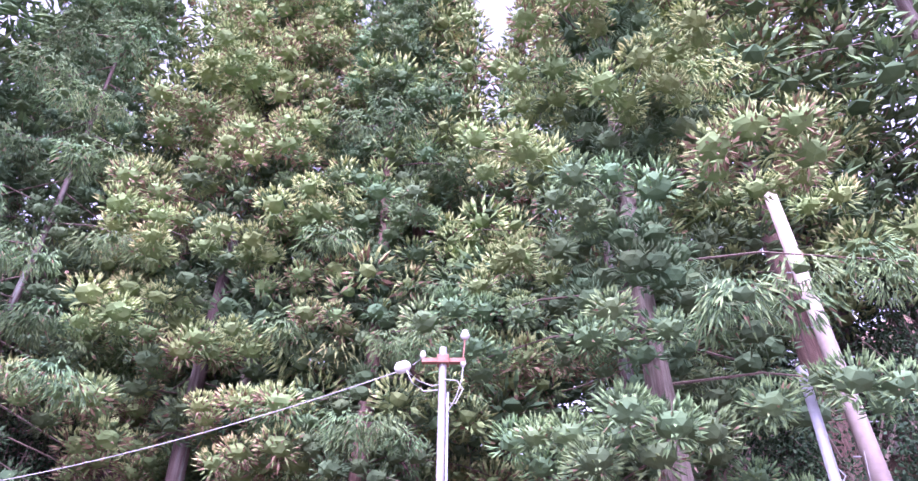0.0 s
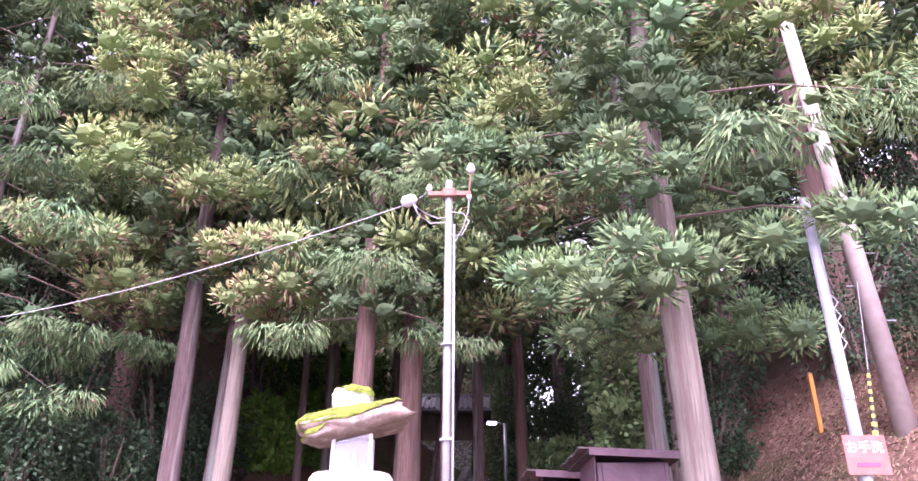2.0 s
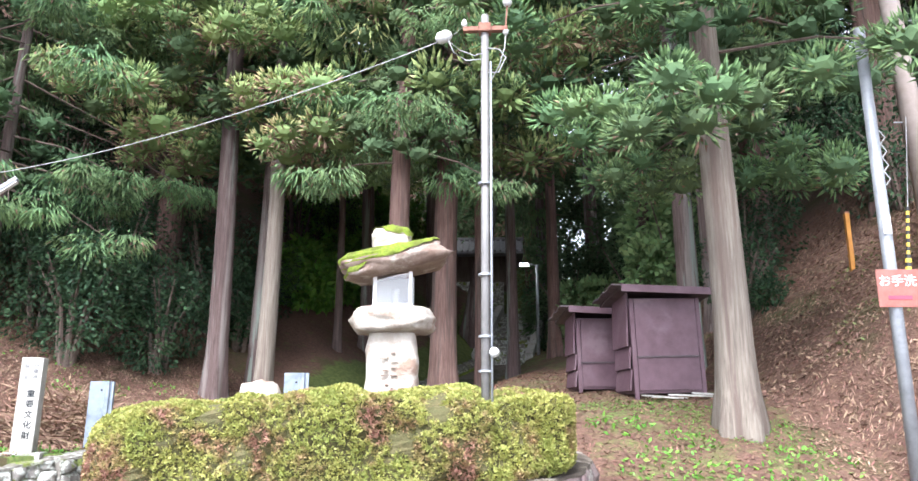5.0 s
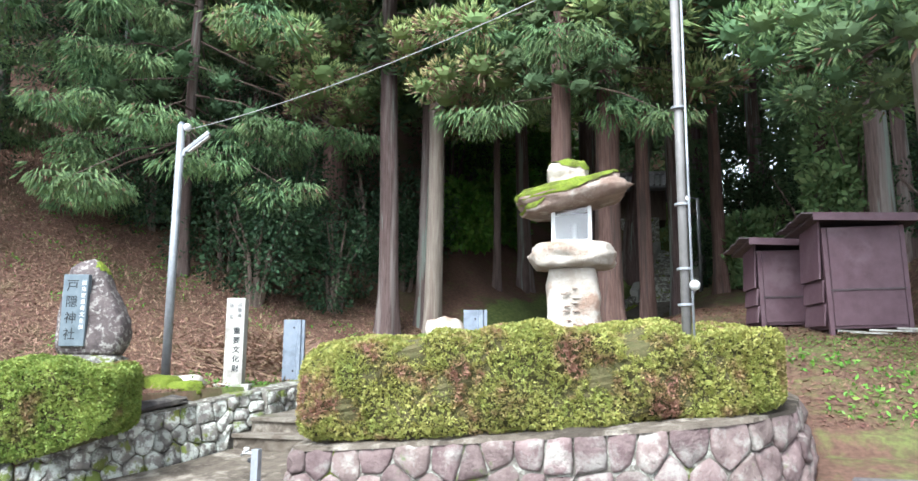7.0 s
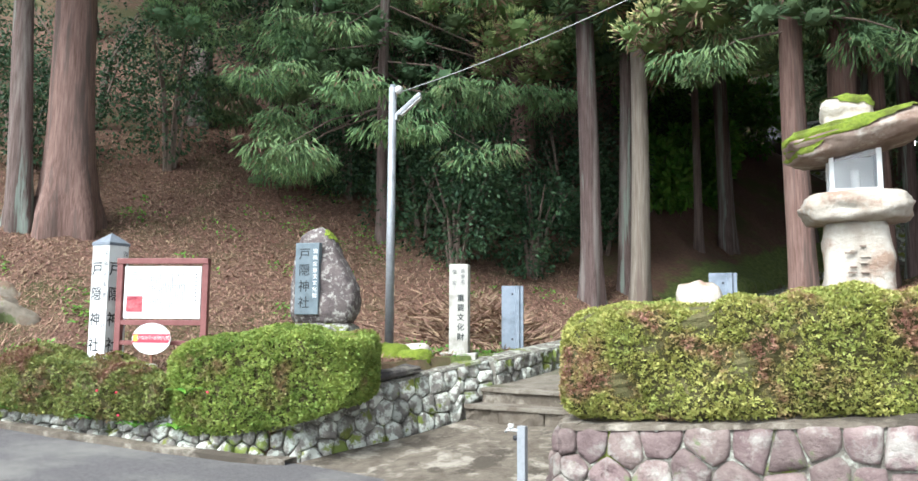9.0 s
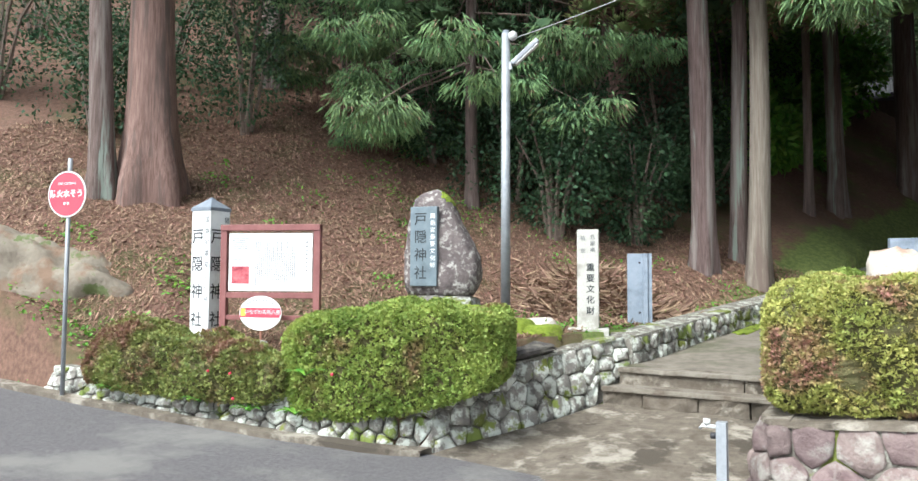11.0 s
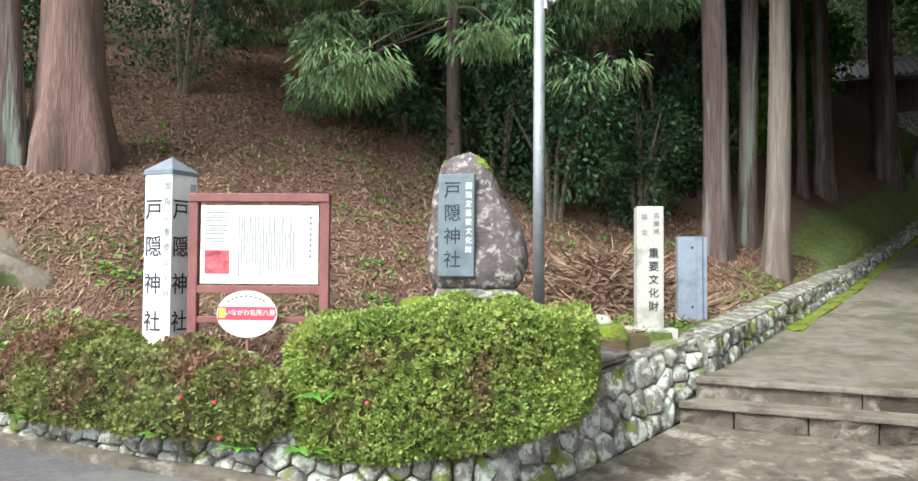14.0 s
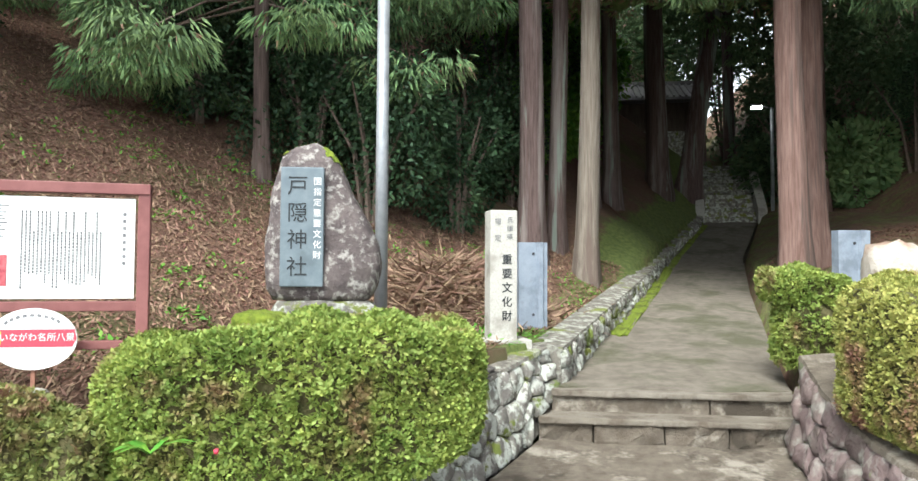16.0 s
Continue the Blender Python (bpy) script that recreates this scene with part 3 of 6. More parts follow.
# retaining wall under the clipped hedge east of the steps
arc = [(-3.72, 8.6), (-3.80, 7.4), (-3.86, 6.5), (-3.7, 6.27), (-2.6, 6.15), (-1.4, 6.08), (-0.4, 6.12), (0.25, 6.35), (0.65, 6.8), (0.82, 7.5), (0.8, 8.3)]
rubble_wall("wall_east", arc, lambda k: float(np.interp(k, [0, 0.25, 0.3, 0.7, 0.87, 1], [0.28, 0.05, -0.02, 0.0, 0.5, 0.85])), lambda k: float(np.interp(k, [0, 0.12, 0.25, 0.3, 0.85, 1], [1.0, 0.72, 0.64, 0.64, 1.08, 1.15])), 0.24, M["stone_pink"], "curved retaining wall of pinkish rounded field stones", 11, cap=M["concrete"], joint=0.005, proud=0.035)
# walls of the western terrace: along the road, and beside the ramp and path
rubble_wall("wall_west", [(-11.2, 5.72), (-9.3, 5.86), (-8.1, 6.02), (-7.1, 6.28), (-6.55, 6.62)], lambda k: float(np.interp(k, [0, 1], [0.28, 0.0])), lambda k: float(np.interp(k, [0, 0.5, 1], [0.62, 0.58, 0.52])), 0.15, M["stone_grey"], "low rubble wall of grey lichened stones beside the road", 21, batter=0.16, proud=0.035, joint=0.005)
side = [(-6.55, 6.62), (-6.2, 7.5), (-5.85, 8.35), (-5.5, 9.1)]
rubble_wall("wall_ramp", side, lambda k: float(np.interp(k, [0, 0.78, 0.8, 1], [-0.02, 0.24, 0.42, 0.60])), lambda k: float(np.interp(k, [0, 0.4, 1], [0.52, 0.76, 0.98])), 0.17, M["stone_grey"], "rubble wall with pale lichen and moss beside the ramp", 22, batter=0.14, cap=M["mortar"], proud=0.03, joint=0.005)
far_side = [(float(path_l(y)) - 0.03, y) for y in np.arange(9.1, 25.3, 0.9)]
rubble_wall("wall_path", far_side, lambda k: float(path_z(np.array(9.1 + 16.1 * k))) - 0.05, lambda k: float(path_z(np.array(9.1 + 16.1 * k))) + 0.30 - 0.08 * k, 0.17, M["stone_grey"], "low mossy stone kerb wall along the path", 23, batter=0.03, cap=M["mortar"], proud=0.03, thick=0.25, joint=0.005)


def kerb():
    bm = bmesh.new()
    rows = []
    for x in np.arange(-16, -6.4, 0.25):
        y = float(np.interp(x, CX, CY))
        z = float(road_z(x))
        j = 0.012 * math.sin(x * 5)
        rows.append([bm.verts.new(p) for p in ((x, y - 0.12 + j, z - 0.05), (x, y - 0.12 + j, z + 0.05), (x, y - 0.02, z + 0.065 + j), (x, y + 0.06, z + 0.05), (x, y + 0.06, z - 0.05))])
    for a, b in zip(rows, rows[1:]):
        for k in range(5):
            bm.faces.new((a[k], b[k], b[(k + 1) % 5], a[(k + 1) % 5]))
    bmesh.ops.recalc_face_normals(bm, faces=bm.faces[:])
    tagged(mesh_ob("kerb", bm, M["concrete"]), "low mossy concrete kerb along the road edge", "kerb", kind="structure")


kerb()


# ---- foliage ----
def ico(sub):
    bm = bmesh.new()
    bmesh.ops.create_icosphere(bm, subdivisions=sub, radius=1)
    faces = np.array([[v.co[:] for v in f.verts] for f in bm.faces])
    bm.free()
    return faces


HEARTS = {20: ico(1), 80: ico(2)}


def tuft(rnd, sprays, blades, hang=False, coarse=1.0):
    """One bough end about a metre across: a dense heart and plump pointed shoots standing on it, fringed with needles.
    Returns triangles (n x 3 corners), a kind for each (0 heart, 1 shoot, 2 shoot tip) and the height of its root."""
    out, kinds, low = [], [], []
    heart = HEARTS[20 if hang or sprays < 60 else 80]
    bulge = 1 + 0.22 * np.sin(heart[..., :1] * 5 + rnd.uniform(0, 6)) * np.sin(heart[..., 1:2] * 4 + rnd.uniform(0, 6))
    heart = heart * bulge * np.array([0.12, 0.12, 0.06] if hang else [0.17, 0.17, 0.12] if sprays > 60 else [0.12, 0.12, 0.08])
    out.append(heart)
    kinds.append(np.zeros(len(heart), int))
    low.append(np.full(len(heart), -0.1))
    for i in range(sprays):
        d = rnd.normal(size=3)
        if hang:
            d[2] = 0.35 * d[2] - 0.15
        else:
            d[2] = abs(d[2]) if rnd.random() < 0.58 else -abs(d[2])
        d /= np.linalg.norm(d)
        root = d * (np.array([0.40, 0.40, 0.28]) if hang else np.array([0.22, 0.22, 0.16])) * (rnd.uniform(0.45, 1.0) if hang else rnd.uniform(0.85, 1.1))
        way = d * (0.55 if hang else 1.0) + np.array([0, 0, -0.65 if hang else 0.35]) + rnd.normal(scale=0.16, size=3)
        way /= np.linalg.norm(way)
        side = np.cross(way, rnd.normal(size=3))
        side /= np.linalg.norm(side)
        over = np.cross(way, side)
        length = (rnd.uniform(0.14, 0.24) if hang else rnd.uniform(0.11, 0.17)) * coarse
        fat = (rnd.uniform(0.012, 0.018) if hang else rnd.uniform(0.015, 0.021)) * coarse
        ring = [math.cos(k * math.tau / 3) * side + math.sin(k * math.tau / 3) * over for k in range(3)]
        mid, tip = root + way * length * 0.45, root + way * length
        for k in range(3):
            u, v = ring[k] * fat, ring[(k + 1) % 3] * fat
            out.append(np.array([[root, mid + v, mid + u], [mid + u, mid + v, tip]]))
        kinds.append(np.array([1, 2] * 3))
        t = rnd.uniform(0.15, 0.9, (blades, 1))
        ang = rnd.uniform(0, math.tau, (blades, 1))
        rad = np.cos(ang) * side + np.sin(ang) * over
        p = root + way * length * t
        nd = way + rad * rnd.uniform(0.5, 0.9, (blades, 1))
        nd /= np.linalg.norm(nd, axis=1)[:, None]
        w = np.cross(nd, d + rad * 0.5 + np.array([0, 0, 0.3]))
        w /= np.linalg.norm(w, axis=1)[:, None]
        ln = rnd.uniform(0.04, 0.065, (blades, 1)) * coarse
        out.append(np.stack([p - w * 0.005, p + w * 0.005, p + nd * ln], 1))
        kinds.append(np.where(t[:, 0] > 0.4, 2, 1))
        low.append(np.full(6 + blades, root[2]))
    return np.concatenate(out), np.concatenate(kinds), np.concatenate(low)


def leafy(name, quads, material, parent, label="", kind="", index=None, tone=None):
    c = quads.shape[1]
    v = quads.reshape(-1, 3)
    n = len(quads)
    me = bpy.data.meshes.new(name)
    me.vertices.add(n * c)
    me.vertices.foreach_set("co", v.astype(np.float32).ravel())
    me.loops.add(n * c)
    me.loops.foreach_set("vertex_index", np.arange(n * c, dtype=np.int32))
    me.polygons.add(n)
    me.polygons.foreach_set("loop_start", np.arange(0, n * c, c, dtype=np.int32))
    me.update(calc_edges=True)
    for m in material if isinstance(material, (list, tuple)) else [material]:
        me.materials.append(m)
    if index is not None:
        me.polygons.foreach_set("material_index", np.asarray(index, dtype=np.int32))
    if tone is not None:
        me.attributes.new("tone", "FLOAT", "FACE").data.foreach_set("value", np.asarray(tone, dtype=np.float32))
    ob = new(name, me)
    if parent:
        ob.parent = parent
    return tagged(ob, label, kind=kind)


def turned(q, angle, s, place):
    c, n = math.cos(angle), math.sin(angle)
    R = np.array([[c, -n, 0], [n, c, 0], [0, 0, 1]])
    return q @ R.T * s + np.asarray(place)


def trunk_mesh(height, r0, seed, lean=0.0, flare=1.5, n=20):
    rnd = random.Random(seed)
    bm = bmesh.new()
    rings = []
    ph = rnd.uniform(0, 6)
    for i in range(25):
        k = i / 24
        z = -0.4 + (height + 0.4) * k ** 1.5
        up = max(z, 0)
        r = r0 * (1 - 0.9 * (up / height)) * (1 + (flare - 1) * math.exp(-up / (r0 * 1.9)))
        ring = []
        for a in range(n):
            t = a * math.tau / n
            lobes = 1 + 0.20 * math.exp(-up / (r0 * 2.6)) * math.sin(5 * t + ph) + 0.05 * noise.noise(Vector((math.cos(t) * 2, math.sin(t) * 2, z * 0.3 + seed))) + 0.02 * math.sin(11 * t + z * 0.4)
            ring.append(bm.verts.new((math.cos(t) * r * lobes + lean * up + 0.05 * math.sin(z * 0.5 + ph), math.sin(t) * r * lobes + 0.04 * math.cos(z * 0.43 + ph), z)))
        rings.append(ring)
    for a, b in zip(rings, rings[1:]):
        for k in range(n):
            bm.faces.new((a[k], a[(k + 1) % n], b[(k + 1) % n], b[k]))
    return bm


def cedar(label, height, r0, base, reach, puffs, seed, bark="bark", droop=0.25, leaf="cedar", dead=0.14, sprays=110, blades=0, inside=0.55, shade_low=0.0, rise=1.12, low_share=0.03, size=0.5, lean=0.0, flare=1.3, taper=1.6):
    """A cedar with a straight trunk and separate boughs, each ending in a cluster of rounded tufts, with gaps between the boughs."""
    rnd = np.random.default_rng(seed)
    tree = thing("cedar_tree", label, "tree", group="cedars of the grove")
    part("trunk", trunk_mesh(height, r0, seed, lean, flare), M[bark], tree, smooth=True)
    coarse = max(1.0, (100 / sprays) ** 0.45)
    tufts = [tuft(rnd, sprays, blades, False, coarse) for _ in range(4)] + [tuft(rnd, sprays, blades, True, coarse) for _ in range(3)]
    out, idx, tones = [], [], []
    limbs = bmesh.new()
    done, turn = 0, rnd.uniform(0, math.tau)
    boughs = max(8, int(puffs / 5.4))
    for i in range(boughs):
        k = ((i + rnd.uniform(0, 1)) / boughs) ** rise
        z = base + (height - base) * k
        r = reach * (1 - k ** taper) * rnd.uniform(0.72, 1.12) + 0.35
        r *= 0.72 + 0.28 * min(1.0, k * 6)
        turn += 2.39996 + rnd.uniform(-0.35, 0.35)
        d = np.array([math.cos(turn), math.sin(turn), 0])
        e = np.array([-d[1], d[0], 0])
        tip = d * r + np.array([lean * z, 0, z - droop * r + rnd.uniform(-0.3, 0.3)])
        root = np.array([lean * (z + 0.2), 0, z + 0.1])
        low = rnd.random() < low_share * (1 - k) ** 1.5
        shade, brown = rnd.uniform(0, 1), rnd.random() < dead * 2.2 and not low
        spots = [(0.0, 0.0, 0.18), (0.55, 0.62, 0.0), (0.6, -0.62, -0.02), (1.15, rnd.uniform(-0.4, 0.4), 0.10), (1.75, rnd.uniform(-0.6, 0.6), -0.05), (1.1, 1.0, -0.1), (1.2, -1.0, -0.15)]
        for back, across, lift in spots[: int(rnd.integers(4, 8))]:
            p = tip + (np.array([0, 0, lift]) - d * back + e * across) * size * 1.25 + (root - tip) * np.array([0, 0, 0.12 * back]) + rnd.normal(scale=0.12, size=3) * size
            q, sort, height_in = tufts[int(rnd.integers(4, 7) if low else rnd.integers(0, 4))]
            s = size * rnd.uniform(0.85, 1.3) * 1.75
            out.append(turned(q, rnd.uniform(0, math.tau), s, p))
            n = len(q)
            # Below shade_low the darker greens put under-canopy shade into the colour.
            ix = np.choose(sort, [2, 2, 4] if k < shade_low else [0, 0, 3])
            # Undersides lose the pale tips, so each tuft has its shading coloured in.
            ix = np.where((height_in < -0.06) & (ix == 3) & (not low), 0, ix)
            under = (height_in < 0.04) & (sort > 0)
            ix = np.where(under & (rnd.random(n) < (0.55 if brown else 0.04)), 1, ix)
            idx.append(ix)
            tones.append(np.full(n, np.clip(shade * 0.6 + rnd.uniform(0, 0.4), 0, 1)))
            done += 1
        mid = (root + tip) / 2 + np.array([0, 0, 0.06 * r])
        tube([root.tolist(), mid.tolist(), tip.tolist()], [0.024, 0.016, 0.006], 5, limbs, False)
    # Filler tufts near the trunk; their darker green paints the crown's inner shade.
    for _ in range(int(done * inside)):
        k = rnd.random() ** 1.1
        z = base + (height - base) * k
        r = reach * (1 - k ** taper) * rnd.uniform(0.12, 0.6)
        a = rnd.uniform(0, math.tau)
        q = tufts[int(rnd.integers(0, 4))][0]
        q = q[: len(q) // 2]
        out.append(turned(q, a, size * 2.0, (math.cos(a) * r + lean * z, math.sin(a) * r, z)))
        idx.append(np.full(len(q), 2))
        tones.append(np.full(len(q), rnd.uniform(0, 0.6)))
    tagged(part("limb_work", limbs, M["twig"], tree), kind="stuff")
    leafy("crown", np.concatenate(out), [M[leaf], M["dead"], M["cedar_dark"], M["cedar_tip" if leaf == "cedar" else "dark_tip"], M["dark_tip"]], tree, index=np.concatenate(idx), tone=np.concatenate(tones))
    return tree


def plant_tree(t, x, y, turn=0.0, sxy=1.0, sz=1.0, sink=0.0):
    t.matrix_basis = pose(x, y, gz(x, y) - sink, 0, 0, turn) @ Matrix.Diagonal((sxy, sxy, sz, 1))
    return t


def again(t, x, y, turn, sxy=1.0, sz=1.0, sink=0.0, label=""):
    c = copy_thing(t, Matrix())
    plant_tree(c, x, y, turn, sxy, sz, sink)
    return tagged(c, label)


# the two front cedars beside the path
cedar_a = plant_tree(cedar("tall straight cedar with bare grey-brown trunk beside the path", 26, 0.22, 5.9, 3.5, 310, 1, flare=1.3, dead=0.3, size=0.66), -5.92, 14.64)
cedar_b = plant_tree(cedar("tall cedar with pale streaked trunk beside the path", 25, 0.19, 5.6, 3.4, 310, 2, bark="bark_pale", flare=1.35, dead=0.3, size=0.66), -4.95, 14.82)
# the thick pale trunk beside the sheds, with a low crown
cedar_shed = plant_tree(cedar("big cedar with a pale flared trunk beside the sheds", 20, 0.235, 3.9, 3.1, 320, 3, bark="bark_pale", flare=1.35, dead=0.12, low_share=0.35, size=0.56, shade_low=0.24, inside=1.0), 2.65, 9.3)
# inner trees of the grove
inner = cedar("dark cedar standing deeper in the grove", 27, 0.21, 6.4, 3.2, 125, 4, leaf="cedar_dark", dead=0.08, size=0.90, sprays=30, blades=0, inside=0.12)
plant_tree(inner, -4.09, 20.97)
thick = cedar("thick brown cedar behind the stone lantern", 26, 0.28, 5.6, 3.2, 270, 5, bark="bark_red", leaf="cedar", dead=0.12, size=0.78, sprays=48, blades=0)
plant_tree(thick, -1.3, 15.2)
lean = cedar("slightly leaning bare cedar deep in the grove", 22, 0.20, 8.0, 2.8, 100, 6, bark="bark_red", leaf="cedar_dark", lean=-0.03, size=0.8, sprays=30, blades=0)
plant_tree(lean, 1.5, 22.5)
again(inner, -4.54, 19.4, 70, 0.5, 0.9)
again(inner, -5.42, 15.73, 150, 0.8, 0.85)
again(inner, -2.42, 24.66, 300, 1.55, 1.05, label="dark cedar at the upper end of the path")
plant_tree(cedar("reddish cedar beside the path with dark hanging lower boughs", 25, 0.22, 4.7, 2.5, 240, 11, bark="bark_red", leaf="cedar_dark", dead=0.05, low_share=1.2, size=0.55, droop=0.35, inside=1.2), -2.05, 13.7)
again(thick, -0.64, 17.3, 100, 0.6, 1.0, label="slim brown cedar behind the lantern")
plant_tree(cedar("dark leaning cedar with ferny boughs beside the stone stairs", 22, 0.33, 4.8, 2.6, 110, 12, bark="bark", leaf="cedar_dark", lean=0.16, dead=0.04, low_share=0.8, size=0.6, sprays=60, blades=0), -1.3, 26.1)
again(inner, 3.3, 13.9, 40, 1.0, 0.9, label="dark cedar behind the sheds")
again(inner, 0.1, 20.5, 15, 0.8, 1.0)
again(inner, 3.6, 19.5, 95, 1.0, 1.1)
again(thick, 7.6, 14.6, 130, 1.2, 0.95, label="cedar on the eastern bank with a full crown")
again(thick, 5.8, 17.0, 250, 1.2, 1.0, label="cedar high on the eastern bank")
again(thick, -8.4, 17.2, 200, 1.2, 1.0, label="cedar on the western hillside with a full crown")
again(thick, -9.6, 21.0, 20, 1.2, 0.9, label="cedar high on the western hillside")
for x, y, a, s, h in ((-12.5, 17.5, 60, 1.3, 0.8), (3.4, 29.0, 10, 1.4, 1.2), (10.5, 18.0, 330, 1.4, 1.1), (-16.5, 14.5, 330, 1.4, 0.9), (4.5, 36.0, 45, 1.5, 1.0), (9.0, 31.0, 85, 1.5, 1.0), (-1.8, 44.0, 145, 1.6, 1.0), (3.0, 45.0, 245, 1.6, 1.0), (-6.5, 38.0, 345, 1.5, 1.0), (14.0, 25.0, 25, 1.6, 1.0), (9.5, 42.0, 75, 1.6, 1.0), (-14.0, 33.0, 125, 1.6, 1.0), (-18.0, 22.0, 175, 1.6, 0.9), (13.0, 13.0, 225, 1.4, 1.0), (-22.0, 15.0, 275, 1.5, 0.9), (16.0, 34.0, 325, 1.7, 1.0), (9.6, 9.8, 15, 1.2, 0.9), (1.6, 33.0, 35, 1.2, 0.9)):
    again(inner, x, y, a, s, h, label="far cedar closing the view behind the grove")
# western hillside: the big old trunk and the low-boughed tree
old = plant_tree(cedar("old thick cedar with a flared reddish trunk on the slope", 21, 0.40, 4.6, 3.4, 190, 7, bark="bark_red", leaf="cedar_dark", flare=1.5, dead=0.06), -13.67, 8.88)
plant_tree(cedar("slim crooked cedar beside the old thick trunk", 17, 0.20, 5.4, 1.8, 60, 8, bark="bark", leaf="cedar_dark", lean=-0.03, flare=1.3, dead=0.04), -14.1, 8.25)
low_tree = plant_tree(cedar("young cedar with low hanging pale green boughs", 21, 0.13, 2.7, 3.9, 330, 9, leaf="cedar_dark", dead=0.0, low_share=2.6, droop=0.40, size=0.56, taper=1.5, rise=1.9), -10.1, 13.6)
again(low_tree, -13.2, 15.2, 90, 1.0, 0.9, label="young cedar with drooping boughs on the slope")

again(inner, 4.2, 15.6, 20, 0.75, 0.55, label="young cedar with low boughs behind the sheds")


def shrub(label, x, y, sx, sy, sz, count, seed, leaf=0.11, material="broad", lift=0.0):
    """A dense evergreen shrub: stems and a loose skin of leaves."""
    rnd = np.random.default_rng(seed)
    ob = thing("evergreen_shrub", label, "shrub", pose(x, y, gz(x, y)), group="evergreen undergrowth")
    stems = bmesh.new()
    for i in range(7):
        a = rnd.uniform(0, math.tau)
        r = rnd.uniform(0.3, 0.8)
        tube([(0.1 * math.cos(a), 0.1 * math.sin(a), -0.2), (sx * 0.35 * r * math.cos(a), sy * 0.35 * r * math.sin(a), sz * 0.8), (sx * r * math.cos(a), sy * r * math.sin(a), sz * 1.5)], [0.05, 0.035, 0.012], 5, stems)
    tagged(part("stem_work", stems, M["twig"], ob), kind="stuff")
    out = []
    blobs = [(rnd.uniform(-0.65, 0.65), rnd.uniform(-0.65, 0.65), rnd.uniform(0.25, 1.55), rnd.uniform(0.3, 0.55)) for _ in range(16)]
    per = count // 16
    for bx, by, bz, br in blobs:
        d = rnd.normal(size=(per, 3))
        d /= np.linalg.norm(d, axis=1)[:, None]
        c = (np.array([bx, by, bz]) + d * br * rnd.uniform(0.75, 1.05, (per, 1))) * np.array([sx, sy, sz])
        way = d + rnd.normal(scale=0.6, size=(per, 3)) + np.array([0, 0, -0.25])
        way /= np.linalg.norm(way, axis=1)[:, None]
        side = np.cross(way, d + rnd.normal(scale=0.5, size=(per, 3)))
        side /= np.linalg.norm(side, axis=1)[:, None]
        ln = leaf * rnd.uniform(0.6, 1.2, (per, 1))
        out.append(np.stack([c, c + way * ln * 0.5 + side * ln * 0.24, c + way * ln, c + way * ln * 0.5 - side * ln * 0.24], 1))
    leafy("foliage", np.concatenate(out), M[material], ob, tone=np.repeat(rnd.uniform(0, 1, 16), per) * 0.6 + rnd.uniform(0, 0.4, per * 16))
    return ob


for i, (x, y, sx, sy, sz, n) in enumerate([(-8.6, 15.6, 1.8, 1.5, 2.1, 7000), (-8.3, 13.5, 1.3, 1.1, 1.3, 5000), (-7.1, 14.7, 1.0, 0.9, 1.2, 4000), (-6.3, 17.0, 0.9, 0.8, 0.9, 3000), (-9.6, 14.4, 1.3, 1.1, 1.5, 4500), (-11.6, 14.6, 1.4, 1.2, 1.5, 4500), (-10.6, 16.4, 1.8, 1.5, 2.3, 6000), (-7.2, 17.0, 1.4, 1.3, 1.6, 5000), (-12.6, 16.0, 1.8, 1.5, 2.2, 5000), (-9.4, 18.5, 2.2, 1.8, 2.6, 6000), (-12.2, 19.5, 2.4, 2.0, 2.6, 5000), (-15.0, 12.2, 1.9, 1.6, 2.0, 5000), (-16.3, 9.6, 1.5, 1.5, 1.6, 4000), (7.4, 13.8, 1.7, 1.5, 1.6, 4500), (8.6, 16.8, 2.0, 1.8, 2.2, 4500), (-6.6, 19.2, 1.0, 1.0, 1.0, 3000), (5.2, 16.2, 1.3, 1.3, 1.4, 3500), (-7.0, 23.5, 2.2, 2.0, 2.2, 4000), (2.2, 26.5, 1.8, 1.6, 1.8, 3500), (-17.5, 12.0, 2.2, 2.0, 2.0, 4000), (-18.5, 8.8, 2.0, 1.8, 2.0, 4000), (-21.0, 11.0, 2.6, 2.2, 2.4, 4000), (-15.6, 16.5, 2.2, 2.0, 2.4, 4500), (-5.2, 24.0, 1.3, 1.3, 1.3, 3000), (3.8, 22.6, 1.6, 1.5, 1.6, 3500), (6.2, 20.5, 1.8, 1.6, 1.8, 3500), (4.6, 14.6, 1.0, 1.0, 0.9, 2500), (7.6, 11.2, 1.3, 1.2, 1.3, 3500), (9.4, 13.4, 1.8, 1.6, 1.8, 3500)]):
    shrub("dark glossy evergreen shrub on the shaded slope", x, y, sx, sy, sz, n, 40 + i)
